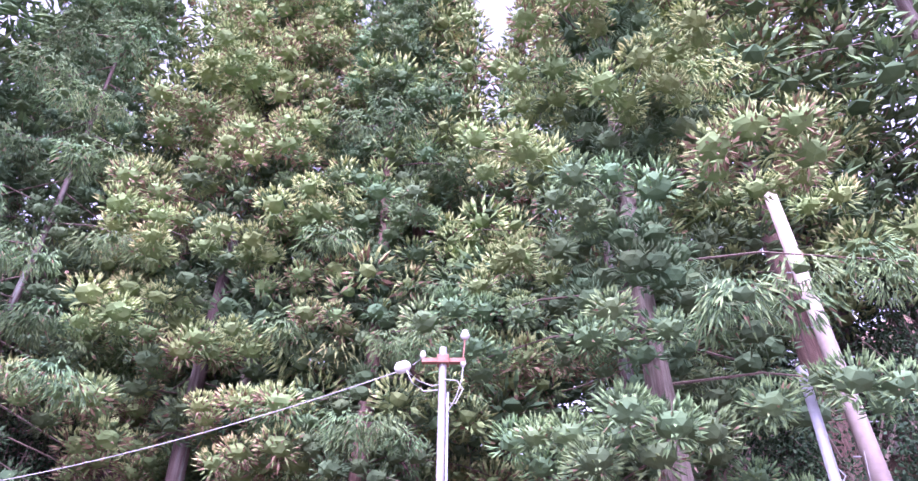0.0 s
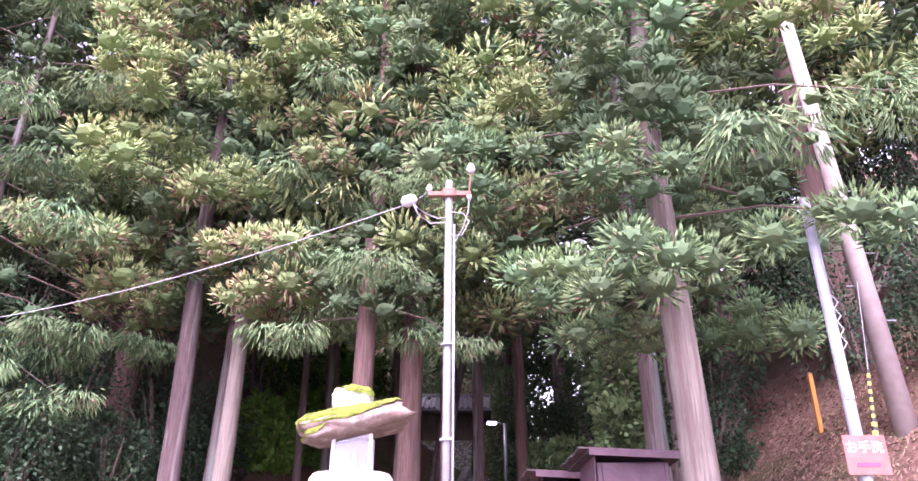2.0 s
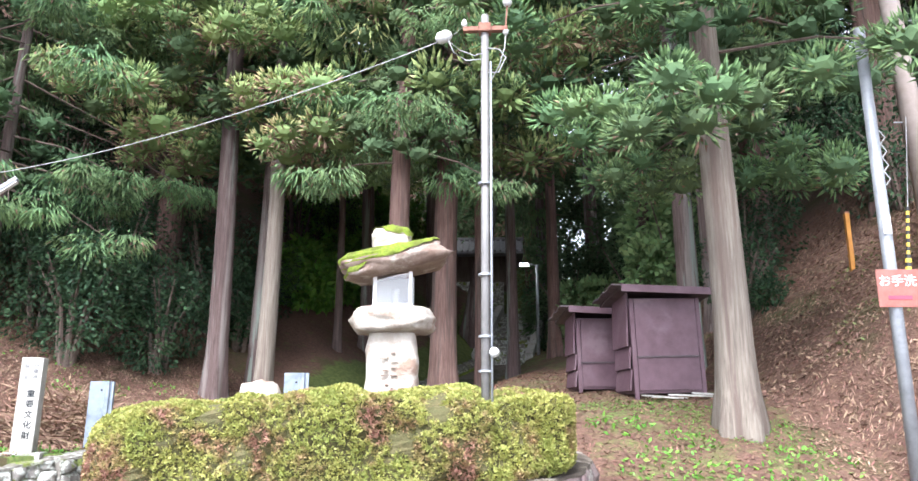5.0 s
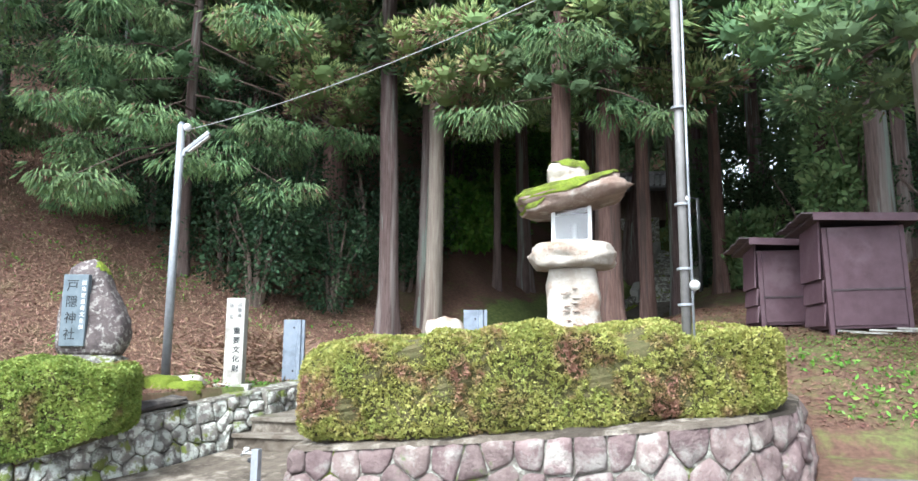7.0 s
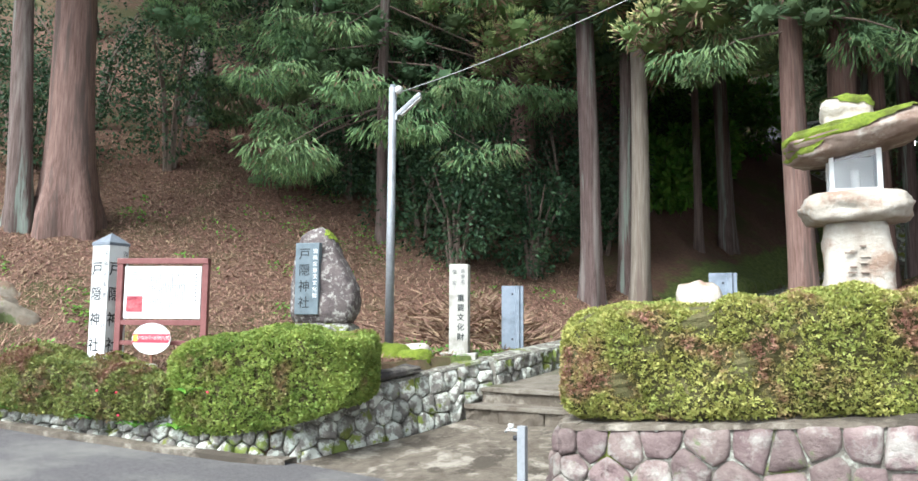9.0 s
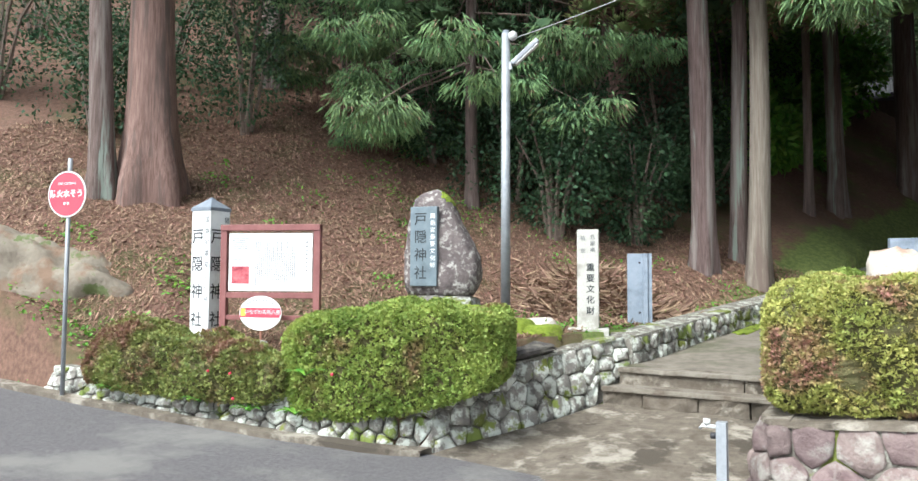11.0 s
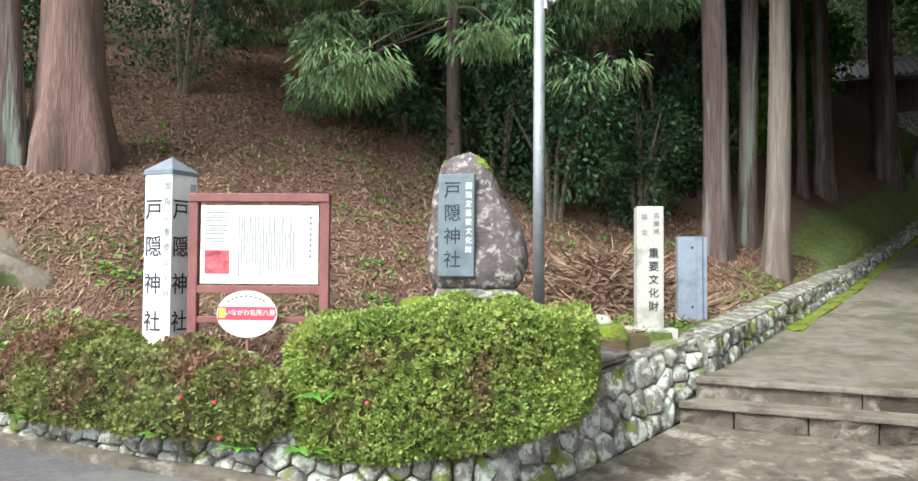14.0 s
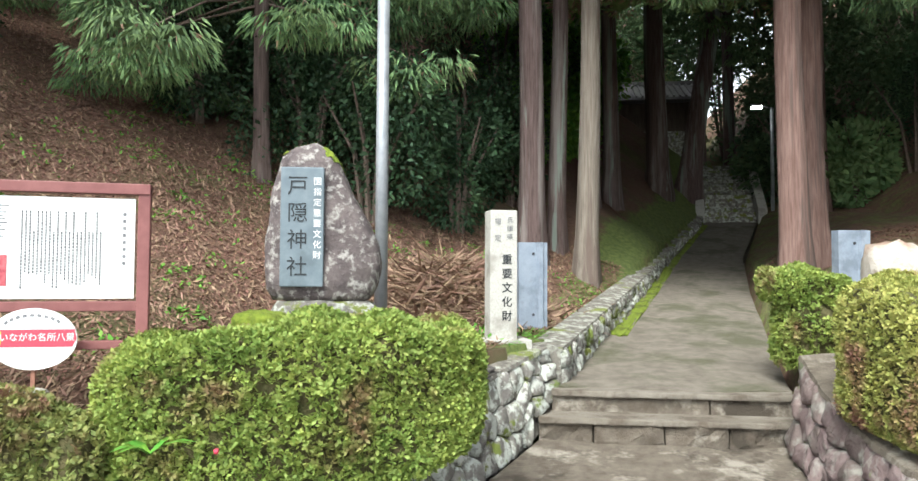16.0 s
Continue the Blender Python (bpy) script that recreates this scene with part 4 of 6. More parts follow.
# Thickets in the bright green have sunlit foliage painted into their colour.
for i, (x, y, sx, sz, m) in enumerate([(-3.6, 36.0, 3.0, 4.0, "cedar_dark"), (4.4, 32.0, 2.6, 3.6, "cedar_dark"), (7.5, 27.5, 3.0, 4.0, "cedar_dark"), (10.5, 23.0, 3.0, 4.0, "broad"), (-8.5, 32.0, 3.2, 4.2, "broad"), (-13.5, 25.0, 3.4, 4.0, "broad"), (0.5, 42.5, 3.6, 5.0, "cedar_dark"), (6.5, 38.0, 3.4, 5.0, "cedar_dark"), (12.5, 30.0, 3.6, 5.0, "cedar_dark"), (-17.5, 19.5, 3.4, 4.0, "broad"), (11.5, 16.5, 3.0, 4.0, "broad"), (-5.6, 29.5, 2.4, 3.4, "fresh"), (-8.2, 27.0, 2.4, 3.2, "fresh"), (-10.6, 29.5, 2.6, 4.0, "fresh"), (-6.6, 24.5, 1.6, 1.8, "fresh"), (-24.0, 18.0, 3.6, 4.0, "broad"), (15.0, 21.0, 3.6, 4.6, "broad"), (2.2, 27.8, 1.6, 2.2, "cedar_dark"), (-1.6, 38.6, 3.0, 5.5, "cedar_dark"), (3.2, 40.5, 3.4, 6.0, "cedar_dark"), (-4.6, 42.0, 3.4, 6.0, "cedar_dark"), (0.2, 48.0, 4.5, 7.0, "cedar_dark"), (1.2, 38.0, 3.0, 6.2, "cedar_dark"), (5.4, 26.0, 2.0, 2.6, "cedar_dark"), (4.3, 19.0, 1.5, 1.9, "dark_tip"), (2.6, 23.0, 1.1, 1.3, "dark_tip"), (-4.9, 22.5, 1.0, 1.2, "fresh"), (-5.8, 20.5, 1.0, 1.1, "fresh"), (-4.4, 27.8, 1.4, 2.0, "fresh"), (-6.4, 26.0, 1.5, 1.9, "fresh")]):
    shrub("tall leafy thicket closing the back of the grove", x, y, sx, sx * 0.8, sz, 5200, 80 + i, 0.24, m)


# ---- clipped hedges ----
def hedge(name, label, line, half, bottom, top, count, material, seed, leaf=0.030, power=5.0, bulge=0.0, rise=1.0, group="clipped hedges"):
    """A clipped hedge along a straight line: twig core and a skin of small leaves. bottom, top: heights at both ends."""
    rnd = np.random.default_rng(seed)
    a, b = np.array(line[0]), np.array(line[1])
    along = b - a
    length = np.linalg.norm(along)
    t = along / length
    nrm = np.array([t[1], -t[0]])

    def place(u):
        """u: points of a cube of half side 1."""
        k = u / (np.abs(u) ** power).sum(-1, keepdims=True) ** (1 / power)
        s = (k[..., 0] + 1) / 2
        off = k[..., 1] * half + bulge * (1 - k[..., 0] ** 2)
        zb, zt = bottom[0] + (bottom[1] - bottom[0]) * s ** rise, top[0] + (top[1] - top[0]) * s
        z = zb + (zt - zb) * (k[..., 2] + 1) / 2
        lump = 0.05 * np.sin(s * length * 5 + seed) * np.sin(z * 6 + off * 4) + 0.035 * np.sin(s * length * 8.3 + z * 3.1 + seed * 3) * np.sin(z * 9 + off * 7 + s * 5) + 0.045 * np.sin(s * length * 2.1 + off * 3 + seed * 2) + 0.02 * np.sin(s * length * 13 + z * 9)
        xy = a + s[..., None] * along + (off + lump * k[..., 1])[..., None] * nrm
        return np.concatenate([xy, (z + lump * np.clip(k[..., 2], 0, 1))[..., None]], -1)

    ob = thing(name, label, "hedge", group=group)
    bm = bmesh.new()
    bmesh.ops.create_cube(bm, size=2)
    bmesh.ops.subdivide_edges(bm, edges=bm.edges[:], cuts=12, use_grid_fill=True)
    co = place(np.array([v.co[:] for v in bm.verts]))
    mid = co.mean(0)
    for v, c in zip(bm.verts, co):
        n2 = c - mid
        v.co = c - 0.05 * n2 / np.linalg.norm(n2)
    # The core's dark colour shows as shade between the leaves.
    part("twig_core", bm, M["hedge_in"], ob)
    area = np.array([length * (top[0] - bottom[0]), length * (top[0] - bottom[0]), length * 2 * half, 2 * half * (top[0] - bottom[0]), 2 * half * (top[1] - bottom[0])])
    shoots = count // 6
    pick = rnd.choice(5, shoots, p=area / area.sum())
    u = rnd.uniform(-1, 1, (shoots, 3))
    for f, (ax, sgn) in enumerate(((1, 1), (1, -1), (2, 1), (0, -1), (0, 1))):
        u[pick == f, ax] = sgn
    p = place(u)
    out = p - place(u * 0.9)
    out /= np.linalg.norm(out, axis=1)[:, None] + 1e-9
    p = p + out * (rnd.normal(scale=0.032, size=(shoots, 1)) - 0.015)
    stray = rnd.random(shoots) < 0.06
    p[stray] += out[stray] * rnd.uniform(0.02, 0.10, (stray.sum(), 1))
    # each shoot is a rosette of six leaves about its own axis
    axis_ = out + np.array([0, 0, 0.45]) + rnd.normal(scale=0.35, size=(shoots, 3))
    axis_ /= np.linalg.norm(axis_, axis=1)[:, None]
    e1 = np.cross(axis_, rnd.normal(size=(shoots, 3)))
    e1 /= np.linalg.norm(e1, axis=1)[:, None]
    e2 = np.cross(axis_, e1)
    tint = rnd.uniform(0, 1, shoots)
    quads, tones = [], []
    for k in range(6):
        ang = k * math.tau / 6 + rnd.uniform(-0.5, 0.5, (shoots, 1))
        rad = np.cos(ang) * e1 + np.sin(ang) * e2
        way = rad + axis_ * rnd.uniform(0.1, 0.9, (shoots, 1))
        way /= np.linalg.norm(way, axis=1)[:, None]
        side = np.cross(way, axis_ + rnd.normal(scale=0.2, size=(shoots, 3)))
        side /= np.linalg.norm(side, axis=1)[:, None]
        ln = leaf * rnd.uniform(0.65, 1.3, (shoots, 1))
        c = p + axis_ * rnd.uniform(-0.02, 0.01, (shoots, 1))
        quads.append(np.stack([c, c + way * ln * 0.55 + side * ln * 0.27, c + way * ln, c + way * ln * 0.55 - side * ln * 0.27], 1))
        tones.append(tint * 0.7 + rnd.uniform(0, 0.3, shoots))
    leafy("foliage", np.concatenate(quads), M[material], ob, tone=np.concatenate(tones))
    return ob


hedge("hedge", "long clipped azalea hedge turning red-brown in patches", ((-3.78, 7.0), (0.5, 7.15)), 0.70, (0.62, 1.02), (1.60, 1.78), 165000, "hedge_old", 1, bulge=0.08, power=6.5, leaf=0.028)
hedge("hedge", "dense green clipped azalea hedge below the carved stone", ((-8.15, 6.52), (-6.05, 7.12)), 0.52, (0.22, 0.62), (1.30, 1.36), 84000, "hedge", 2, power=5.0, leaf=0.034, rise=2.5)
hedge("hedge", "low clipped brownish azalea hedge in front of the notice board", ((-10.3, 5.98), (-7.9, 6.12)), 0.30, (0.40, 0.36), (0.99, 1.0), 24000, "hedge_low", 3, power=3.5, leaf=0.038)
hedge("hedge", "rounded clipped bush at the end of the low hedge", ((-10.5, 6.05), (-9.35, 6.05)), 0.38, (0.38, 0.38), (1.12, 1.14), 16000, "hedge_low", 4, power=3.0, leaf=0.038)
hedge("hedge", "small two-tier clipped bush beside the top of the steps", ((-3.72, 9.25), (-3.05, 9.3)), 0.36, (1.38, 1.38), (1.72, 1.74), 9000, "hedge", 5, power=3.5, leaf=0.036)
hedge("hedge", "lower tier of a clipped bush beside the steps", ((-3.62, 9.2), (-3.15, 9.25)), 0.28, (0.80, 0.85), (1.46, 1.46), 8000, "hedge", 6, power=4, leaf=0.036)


# ---- standing stones ----
def stele():
    ob = thing("stone_monument", "upright dark lichened boulder with an inlaid engraved blue-grey slate panel", "monument", pose(-7.32, 7.97, 1.44, 0, 0, 12))
    bm = bmesh.new()
    rings, n, levels = [], 40, 30
    for i in range(levels + 1):
        h = i / levels
        left = np.interp(h, [0, 0.08, 0.3, 0.7, 0.88, 0.96, 1.0], [-0.36, -0.41, -0.43, -0.39, -0.33, -0.24, -0.08])
        right = np.interp(h, [0, 0.08, 0.22, 0.35, 0.6, 0.85, 0.95, 1.0], [0.34, 0.41, 0.45, 0.42, 0.27, 0.14, 0.06, -0.06])
        dep = np.interp(h, [0, 0.1, 0.6, 0.9, 1.0], [0.20, 0.23, 0.20, 0.13, 0.02])
        c, w = (left + right) / 2, (right - left) / 2
        ring = []
        for k in range(n):
            t = k * math.tau / n
            sx, sy = math.copysign(abs(math.cos(t)) ** 0.55, math.cos(t)), math.copysign(abs(math.sin(t)) ** 0.55, math.sin(t))
            p = Vector((c + sx * w, sy * dep, h * 1.2))
            j = noise.fractal(p * 4 + Vector((3, 1, 2)), 1, 2, 5)
            p += Vector((sx, sy, 0)) * j * 0.022
            ring.append(bm.verts.new(p))
        rings.append(ring)
    for a, b in zip(rings, rings[1:]):
        for k in range(n):
            bm.faces.new((a[k], a[(k + 1) % n], b[(k + 1) % n], b[k]))
    bm.faces.new(rings[0][::-1])
    bm.faces.new(rings[-1])
    part("boulder", bm, M["stele"], ob, smooth=True)
    panel = part("panel", boxed(-0.29, -0.262, 0.10, 0.025, -0.18, 0.98, 0.01), M["slate"], ob, "blue-grey polished slate panel")
    up = pose(0, 0, 0, 90)
    lettering("large_inscription", "戸\n隠\n神\n社", 0.155, M["carved"], panel, pose(-0.165, -0.265, 0.535) @ up, 0.001, 1.28)
    lettering("small_inscription", "国\n指\n定\n重\n要\n文\n化\n財", 0.062, M["white"], panel, pose(-0.022, -0.265, 0.60) @ up, 0.001, 1.25)
    bm = bmesh.new()
    bm.from_mesh(ob.children[0].data)
    keep = lambda c: c.z > 0.98 + 0.30 * noise.noise(c * 5) + (0.16 if c.x < 0.0 else -0.04) + (0.14 if c.y < -0.10 else 0)
    bmesh.ops.delete(bm, geom=[f for f in bm.faces if not keep(f.calc_center_median())], context="FACES")
    bmesh.ops.subdivide_edges(bm, edges=bm.edges[:], cuts=2, use_grid_fill=True)
    bm.normal_update()
    for v in bm.verts:
        v.co += v.normal * (0.006 + 0.012 * noise.noise(v.co * 40))
    part("moss_cover", bm, M["moss"], ob, "yellow-green moss", True)
    # the plinth
    pl = tagged(mesh_ob("plinth_stone", rock(0.40, 0.28, 0.18, 3, 0.08, 3, flat=0.9), M["stone_grey"]), "low pale granite plinth under the carved stone", "plinth")
    pl.matrix_world = pose(-7.30, 7.98, 1.27, 0, 0, 12)
    ms = tagged(mesh_ob("mossy_stone", rock(0.22, 0.20, 0.13, 8, 0.15, 3), M["moss"], True), "low stone covered in yellow moss beside the plinth", "stone")
    ms.matrix_world = pose(-7.66, 7.66, 1.24)
    ms = tagged(mesh_ob("mossy_stone", rock(0.22, 0.22, 0.15, 9, 0.15, 3), M["moss"], True), "small mossy stone beside the plinth", "stone")
    ms.matrix_world = pose(-6.85, 7.75, 1.20)


stele()


def marker():
    ob = thing("stone_marker", "square pale granite marker post with vertical black engraving", "marker stone", pose(-6.03, 9.15, 1.04, 0, 0, 18))
    bm = boxed(-0.125, -0.11, 0.0, 0.125, 0.11, 1.17, 0.012)
    part("shaft", bm, M["granite"], ob)
    part("base", boxed(-0.24, -0.2, -0.18, 0.24, 0.2, 0.02, 0.015), M["granite"], ob)
    up = pose(0, 0, 0, 90)
    lettering("inscription", "重\n要\n文\n化\n財", 0.098, M["carved"], ob, pose(0.03, -0.1125, 0.47) @ up, 0.001, 1.28, 0.001)
    lettering("upper_inscription", "兵\n庫\n県", 0.062, M["grey_ink"], ob, pose(0.055, -0.1125, 1.0) @ up, 0.001, 1.2)
    lettering("upper_inscription", "指\n\n定", 0.062, M["grey_ink"], ob, pose(-0.055, -0.1125, 0.99) @ up, 0.001, 1.2)


marker()


def channel_post(x, y, z, h, turn, label):
    ob = thing("channel_post", label, "post", pose(x, y, z, 0, 0, turn), group="blue-grey metal posts")
    bm = bmesh.new()
    w, d = 0.155, 0.11
    prof = [(-w, 0.0), (-w, d), (-w + 0.012, d), (-w + 0.012, 0.012), (0.04, 0.012), (0.055, -0.018), (0.095, -0.018), (0.11, 0.012), (w - 0.012, 0.012), (w - 0.012, d), (w, d), (w, 0.0), (0.115, 0.0), (0.10, -0.03), (0.05, -0.03), (0.035, 0.0)]
    lo, hi = [bm.verts.new((*p, -0.15)) for p in prof], [bm.verts.new((*p, h)) for p in prof]
    for k in range(len(prof)):
        bm.faces.new((lo[k], lo[(k + 1) % len(prof)], hi[(k + 1) % len(prof)], hi[k]))
    bm.faces.new(hi)
    bm.faces.new(lo[::-1])
    bmesh.ops.recalc_face_normals(bm, faces=bm.faces[:])
    part("channel", bm, M["bluegrey"], ob)
    for zz in (h - 0.12, 0.16):
        part("bolt", tube([(0.0, 0.004, zz), (0.0, -0.006, zz)], [0.014, 0.014], 10), M["ink"], ob)


channel_post(-5.76, 10.3, gz(-5.76, 10.3), 1.97 - gz(-5.76, 10.3), 18, "blue-grey steel channel post beside the path wall")
channel_post(-2.8, 9.65, gz(-2.8, 9.65), 2.06 - gz(-2.8, 9.65), 12, "blue-grey steel channel post behind the clipped hedge")

sm = tagged(mesh_ob("field_stone", rock(0.22, 0.17, 0.32, 14, 0.16, 3, flat=0.6), M["white_rock"], True), "pale stone with mossy side behind the hedge", "stone")
sm.matrix_world = pose(-2.92, 8.6, 1.58)
for x, y, z, s, seed, m in ((-6.5, 8.85, 1.06, 0.17, 31, "white_rock"), (-6.75, 8.55, 1.02, 0.24, 32, "moss"), (-6.35, 8.55, 0.98, 0.2, 33, "moss"), (-6.9, 8.95, 1.07, 0.14, 34, "stone_grey")):
    st = tagged(mesh_ob("field_stone", rock(s * 1.2, s, s * 0.7, seed, 0.18, 3), M[m], True), "mossy field stone on the terrace", "stone", "stones on the terrace")
    st.matrix_world = pose(x, y, z)
fl = tagged(mesh_ob("flat_stone", rock(0.17, 0.10, 0.055, 41, 0.1, 3, flat=0.8), M["granite"], True), "small pale flat stone between the low hedges", "stone")
fl.matrix_world = pose(-8.56, 6.30, 0.93, 0, -4, 10)
slab = tagged(mesh_ob("slate_slab", rock(0.55, 0.22, 0.05, 44, 0.1, 3, flat=0.9), M["dark_slate"]), "dark slate slab lying on the ramp wall", "slab")
slab.matrix_world = pose(-6.42, 7.75, 0.86, 4, -7, 62)


def lantern():
    ob = thing("stone_lantern", "rustic stone lantern of stacked natural rocks with mossy cap", "stone lantern", pose(-1.42, 8.78, 1.15, 0, 0, 4))
    bm = bmesh.new()
    rings = []
    n = 28
    for i in range(23):
        h = i / 22
        w = np.interp(h, [0, 0.45, 0.62, 0.85, 1.0], [0.36, 0.33, 0.30, 0.31, 0.27])
        d = np.interp(h, [0, 0.6, 1.0], [0.27, 0.24, 0.22])
        ring = []
        for k in range(n):
            t = k * math.tau / n
            sx, sy = math.copysign(abs(math.cos(t)) ** 0.5, math.cos(t)), math.copysign(abs(math.sin(t)) ** 0.5, math.sin(t))
            p = Vector((sx * w, sy * d, h * 1.32))
            p += Vector((sx, sy, 0)) * 0.03 * noise.fractal(p * 3 + Vector((9, 2, 4)), 1, 2, 4)
            ring.append(bm.verts.new(p))
        rings.append(ring)
    for a, b in zip(rings, rings[1:]):
        for k in range(n):
            bm.faces.new((a[k], a[(k + 1) % n], b[(k + 1) % n], b[k]))
    bm.faces.new(rings[0][::-1])
    bm.faces.new(rings[-1])
    shaft = part("shaft", bm, M["white_rock"], ob, "pale upright stone with carved characters", True)
    for zz, wd in ((1.06, 0.16), (0.98, 0.26), (0.90, 0.18), (0.80, 0.22), (0.70, 0.12), (0.62, 0.24)):
        for i in range(2):
            dz = 0.03 * math.sin(zz * 40 + i * 2)
            part("carved_mark", boxed(-wd / 2 + wd * i / 2, -0.258, zz + dz, -wd / 2 + wd * (i + 0.7) / 2, -0.235, zz + 0.016 + dz, 0.004), M["brown_rock"], shaft)
    bm = rock(0.50, 0.40, 0.175, 51, 0.12, 4, flat=0.3)
    bmesh.ops.transform(bm, matrix=pose(0, 0, 1.48), verts=bm.verts[:])
    part("middle_stone", bm, M["white_rock"], ob, "pale thick slab with a brown broken end", True)
    # the fire box: four corner posts and panes
    for sx in (-1, 1):
        for sy in (-1, 1):
            part("box_post", boxed(sx * 0.21 - 0.022, sy * 0.19 - 0.022, 1.62, sx * 0.21 + 0.022, sy * 0.19 + 0.022, 2.04, 0.004), M["white"], ob)
    part("box_rail", boxed(-0.23, -0.21, 1.62, 0.23, 0.21, 1.655, 0.004), M["white"], ob)
    part("box_lining", boxed(-0.19, 0.15, 1.66, 0.19, 0.17, 2.02, 0), M["white"], ob)
    part("box_side", boxed(0.20, -0.17, 1.66, 0.215, 0.17, 2.02, 0), M["cap"], ob)
    pane = part("pane", boxed(-0.19, -0.20, 1.655, 0.19, -0.196, 2.03, 0), M["glass"], ob, "clear glass pane")
    pane.visible_shadow = False
    part("lamp_tube", tube([(0.02, 0.0, 1.68), (0.02, 0.0, 1.86)], [0.045, 0.045], 12), M["white"], ob)
    bm = rock(0.66, 0.48, 0.155, 57, 0.15, 4, flat=0.2)
    tilt = pose(0.02, -0.02, 2.17, 0, -11, 0)
    bmesh.ops.transform(bm, matrix=tilt, verts=bm.verts[:])
    cap = part("cap_stone", bm, M["brown_rock"], ob, "wide brown cap rock tilted to one side", True)
    bm = rock(0.655, 0.48, 0.155, 57, 0.15, 4, flat=0.2)
    bmesh.ops.delete(bm, geom=[v for v in bm.verts if v.co.z < -0.03 + 0.22 * max(0, v.co.x) - (0.10 if v.co.x < -0.3 else 0)], context="VERTS")
    for v in bm.verts:
        v.co += Vector((0, 0, 0.028)) + v.co.normalized() * (0.016 + 0.014 * noise.noise(v.co * 16))
    bmesh.ops.transform(bm, matrix=tilt, verts=bm.verts[:])
    part("moss_cover", bm, M["moss"], cap, "thick bright green moss", True)
    bm = rock(0.24, 0.20, 0.19, 61, 0.16, 4, flat=0.3)
    bmesh.ops.transform(bm, matrix=pose(-0.03, 0, 2.42), verts=bm.verts[:])
    top = part("top_stone", bm, M["white_rock"], ob, "pale round top stone", True)
    bm = rock(0.245, 0.205, 0.195, 61, 0.16, 4, flat=0.3)
    bmesh.ops.delete(bm, geom=[v for v in bm.verts if v.co.z < 0.10 - 0.05 * v.co.x * 4], context="VERTS")
    for v in bm.verts:
        v.co += v.co.normalized() * (0.010 + 0.012 * noise.noise(v.co * 20))
    bmesh.ops.transform(bm, matrix=pose(-0.03, 0, 2.42), verts=bm.verts[:])
    part("moss_cover", bm, M["moss"], top, "green moss", True)


lantern()


# ---- signs ----
def obelisk():
    ob = thing("shrine_post", "white square shrine name post with pointed grey cap", "sign post", pose(-9.42, 6.50, 0.45, 0, 0, 2))
    s = 0.14
    part("shaft", boxed(-s, -s, 0, s, s, 1.92, 0.006), M["white"], ob)
    bm = bmesh.new()
    lo = [bm.verts.new((x * (s + 0.008), y * (s + 0.008), 1.90)) for x, y in ((-1, -1), (1, -1), (1, 1), (-1, 1))]
    mi = [bm.verts.new((v.co.x, v.co.y, 1.935)) for v in lo]
    tip = bm.verts.new((0, 0, 2.06))
    for k in range(4):
        bm.faces.new((lo[k], lo[(k + 1) % 4], mi[(k + 1) % 4], mi[k]))
        bm.faces.new((mi[k], mi[(k + 1) % 4], tip))
    bm.faces.new(lo[::-1])
    part("cap", bm, M["cap"], ob, "grey metal pyramid cap")
    for turn in (0, 90):
        r = pose(0, 0, 0, 0, 0, turn) @ pose(-0.04, -s - 0.0025, 1.16) @ pose(0, 0, 0, 90)
        lettering("large_lettering", "戸\n隠\n神\n社", 0.178, M["ink"], ob, r, 0.001, 1.68, 0.0012)
        r = pose(0, 0, 0, 0, 0, turn) @ pose(0.095, -s - 0.0025, 1.37) @ pose(0, 0, 0, 90)
        lettering("small_lettering", "国\n指\n定\n重\n要\n文\n化\n財", 0.07, M["grey_ink"], ob, r, 0.001, 1.75)


obelisk()


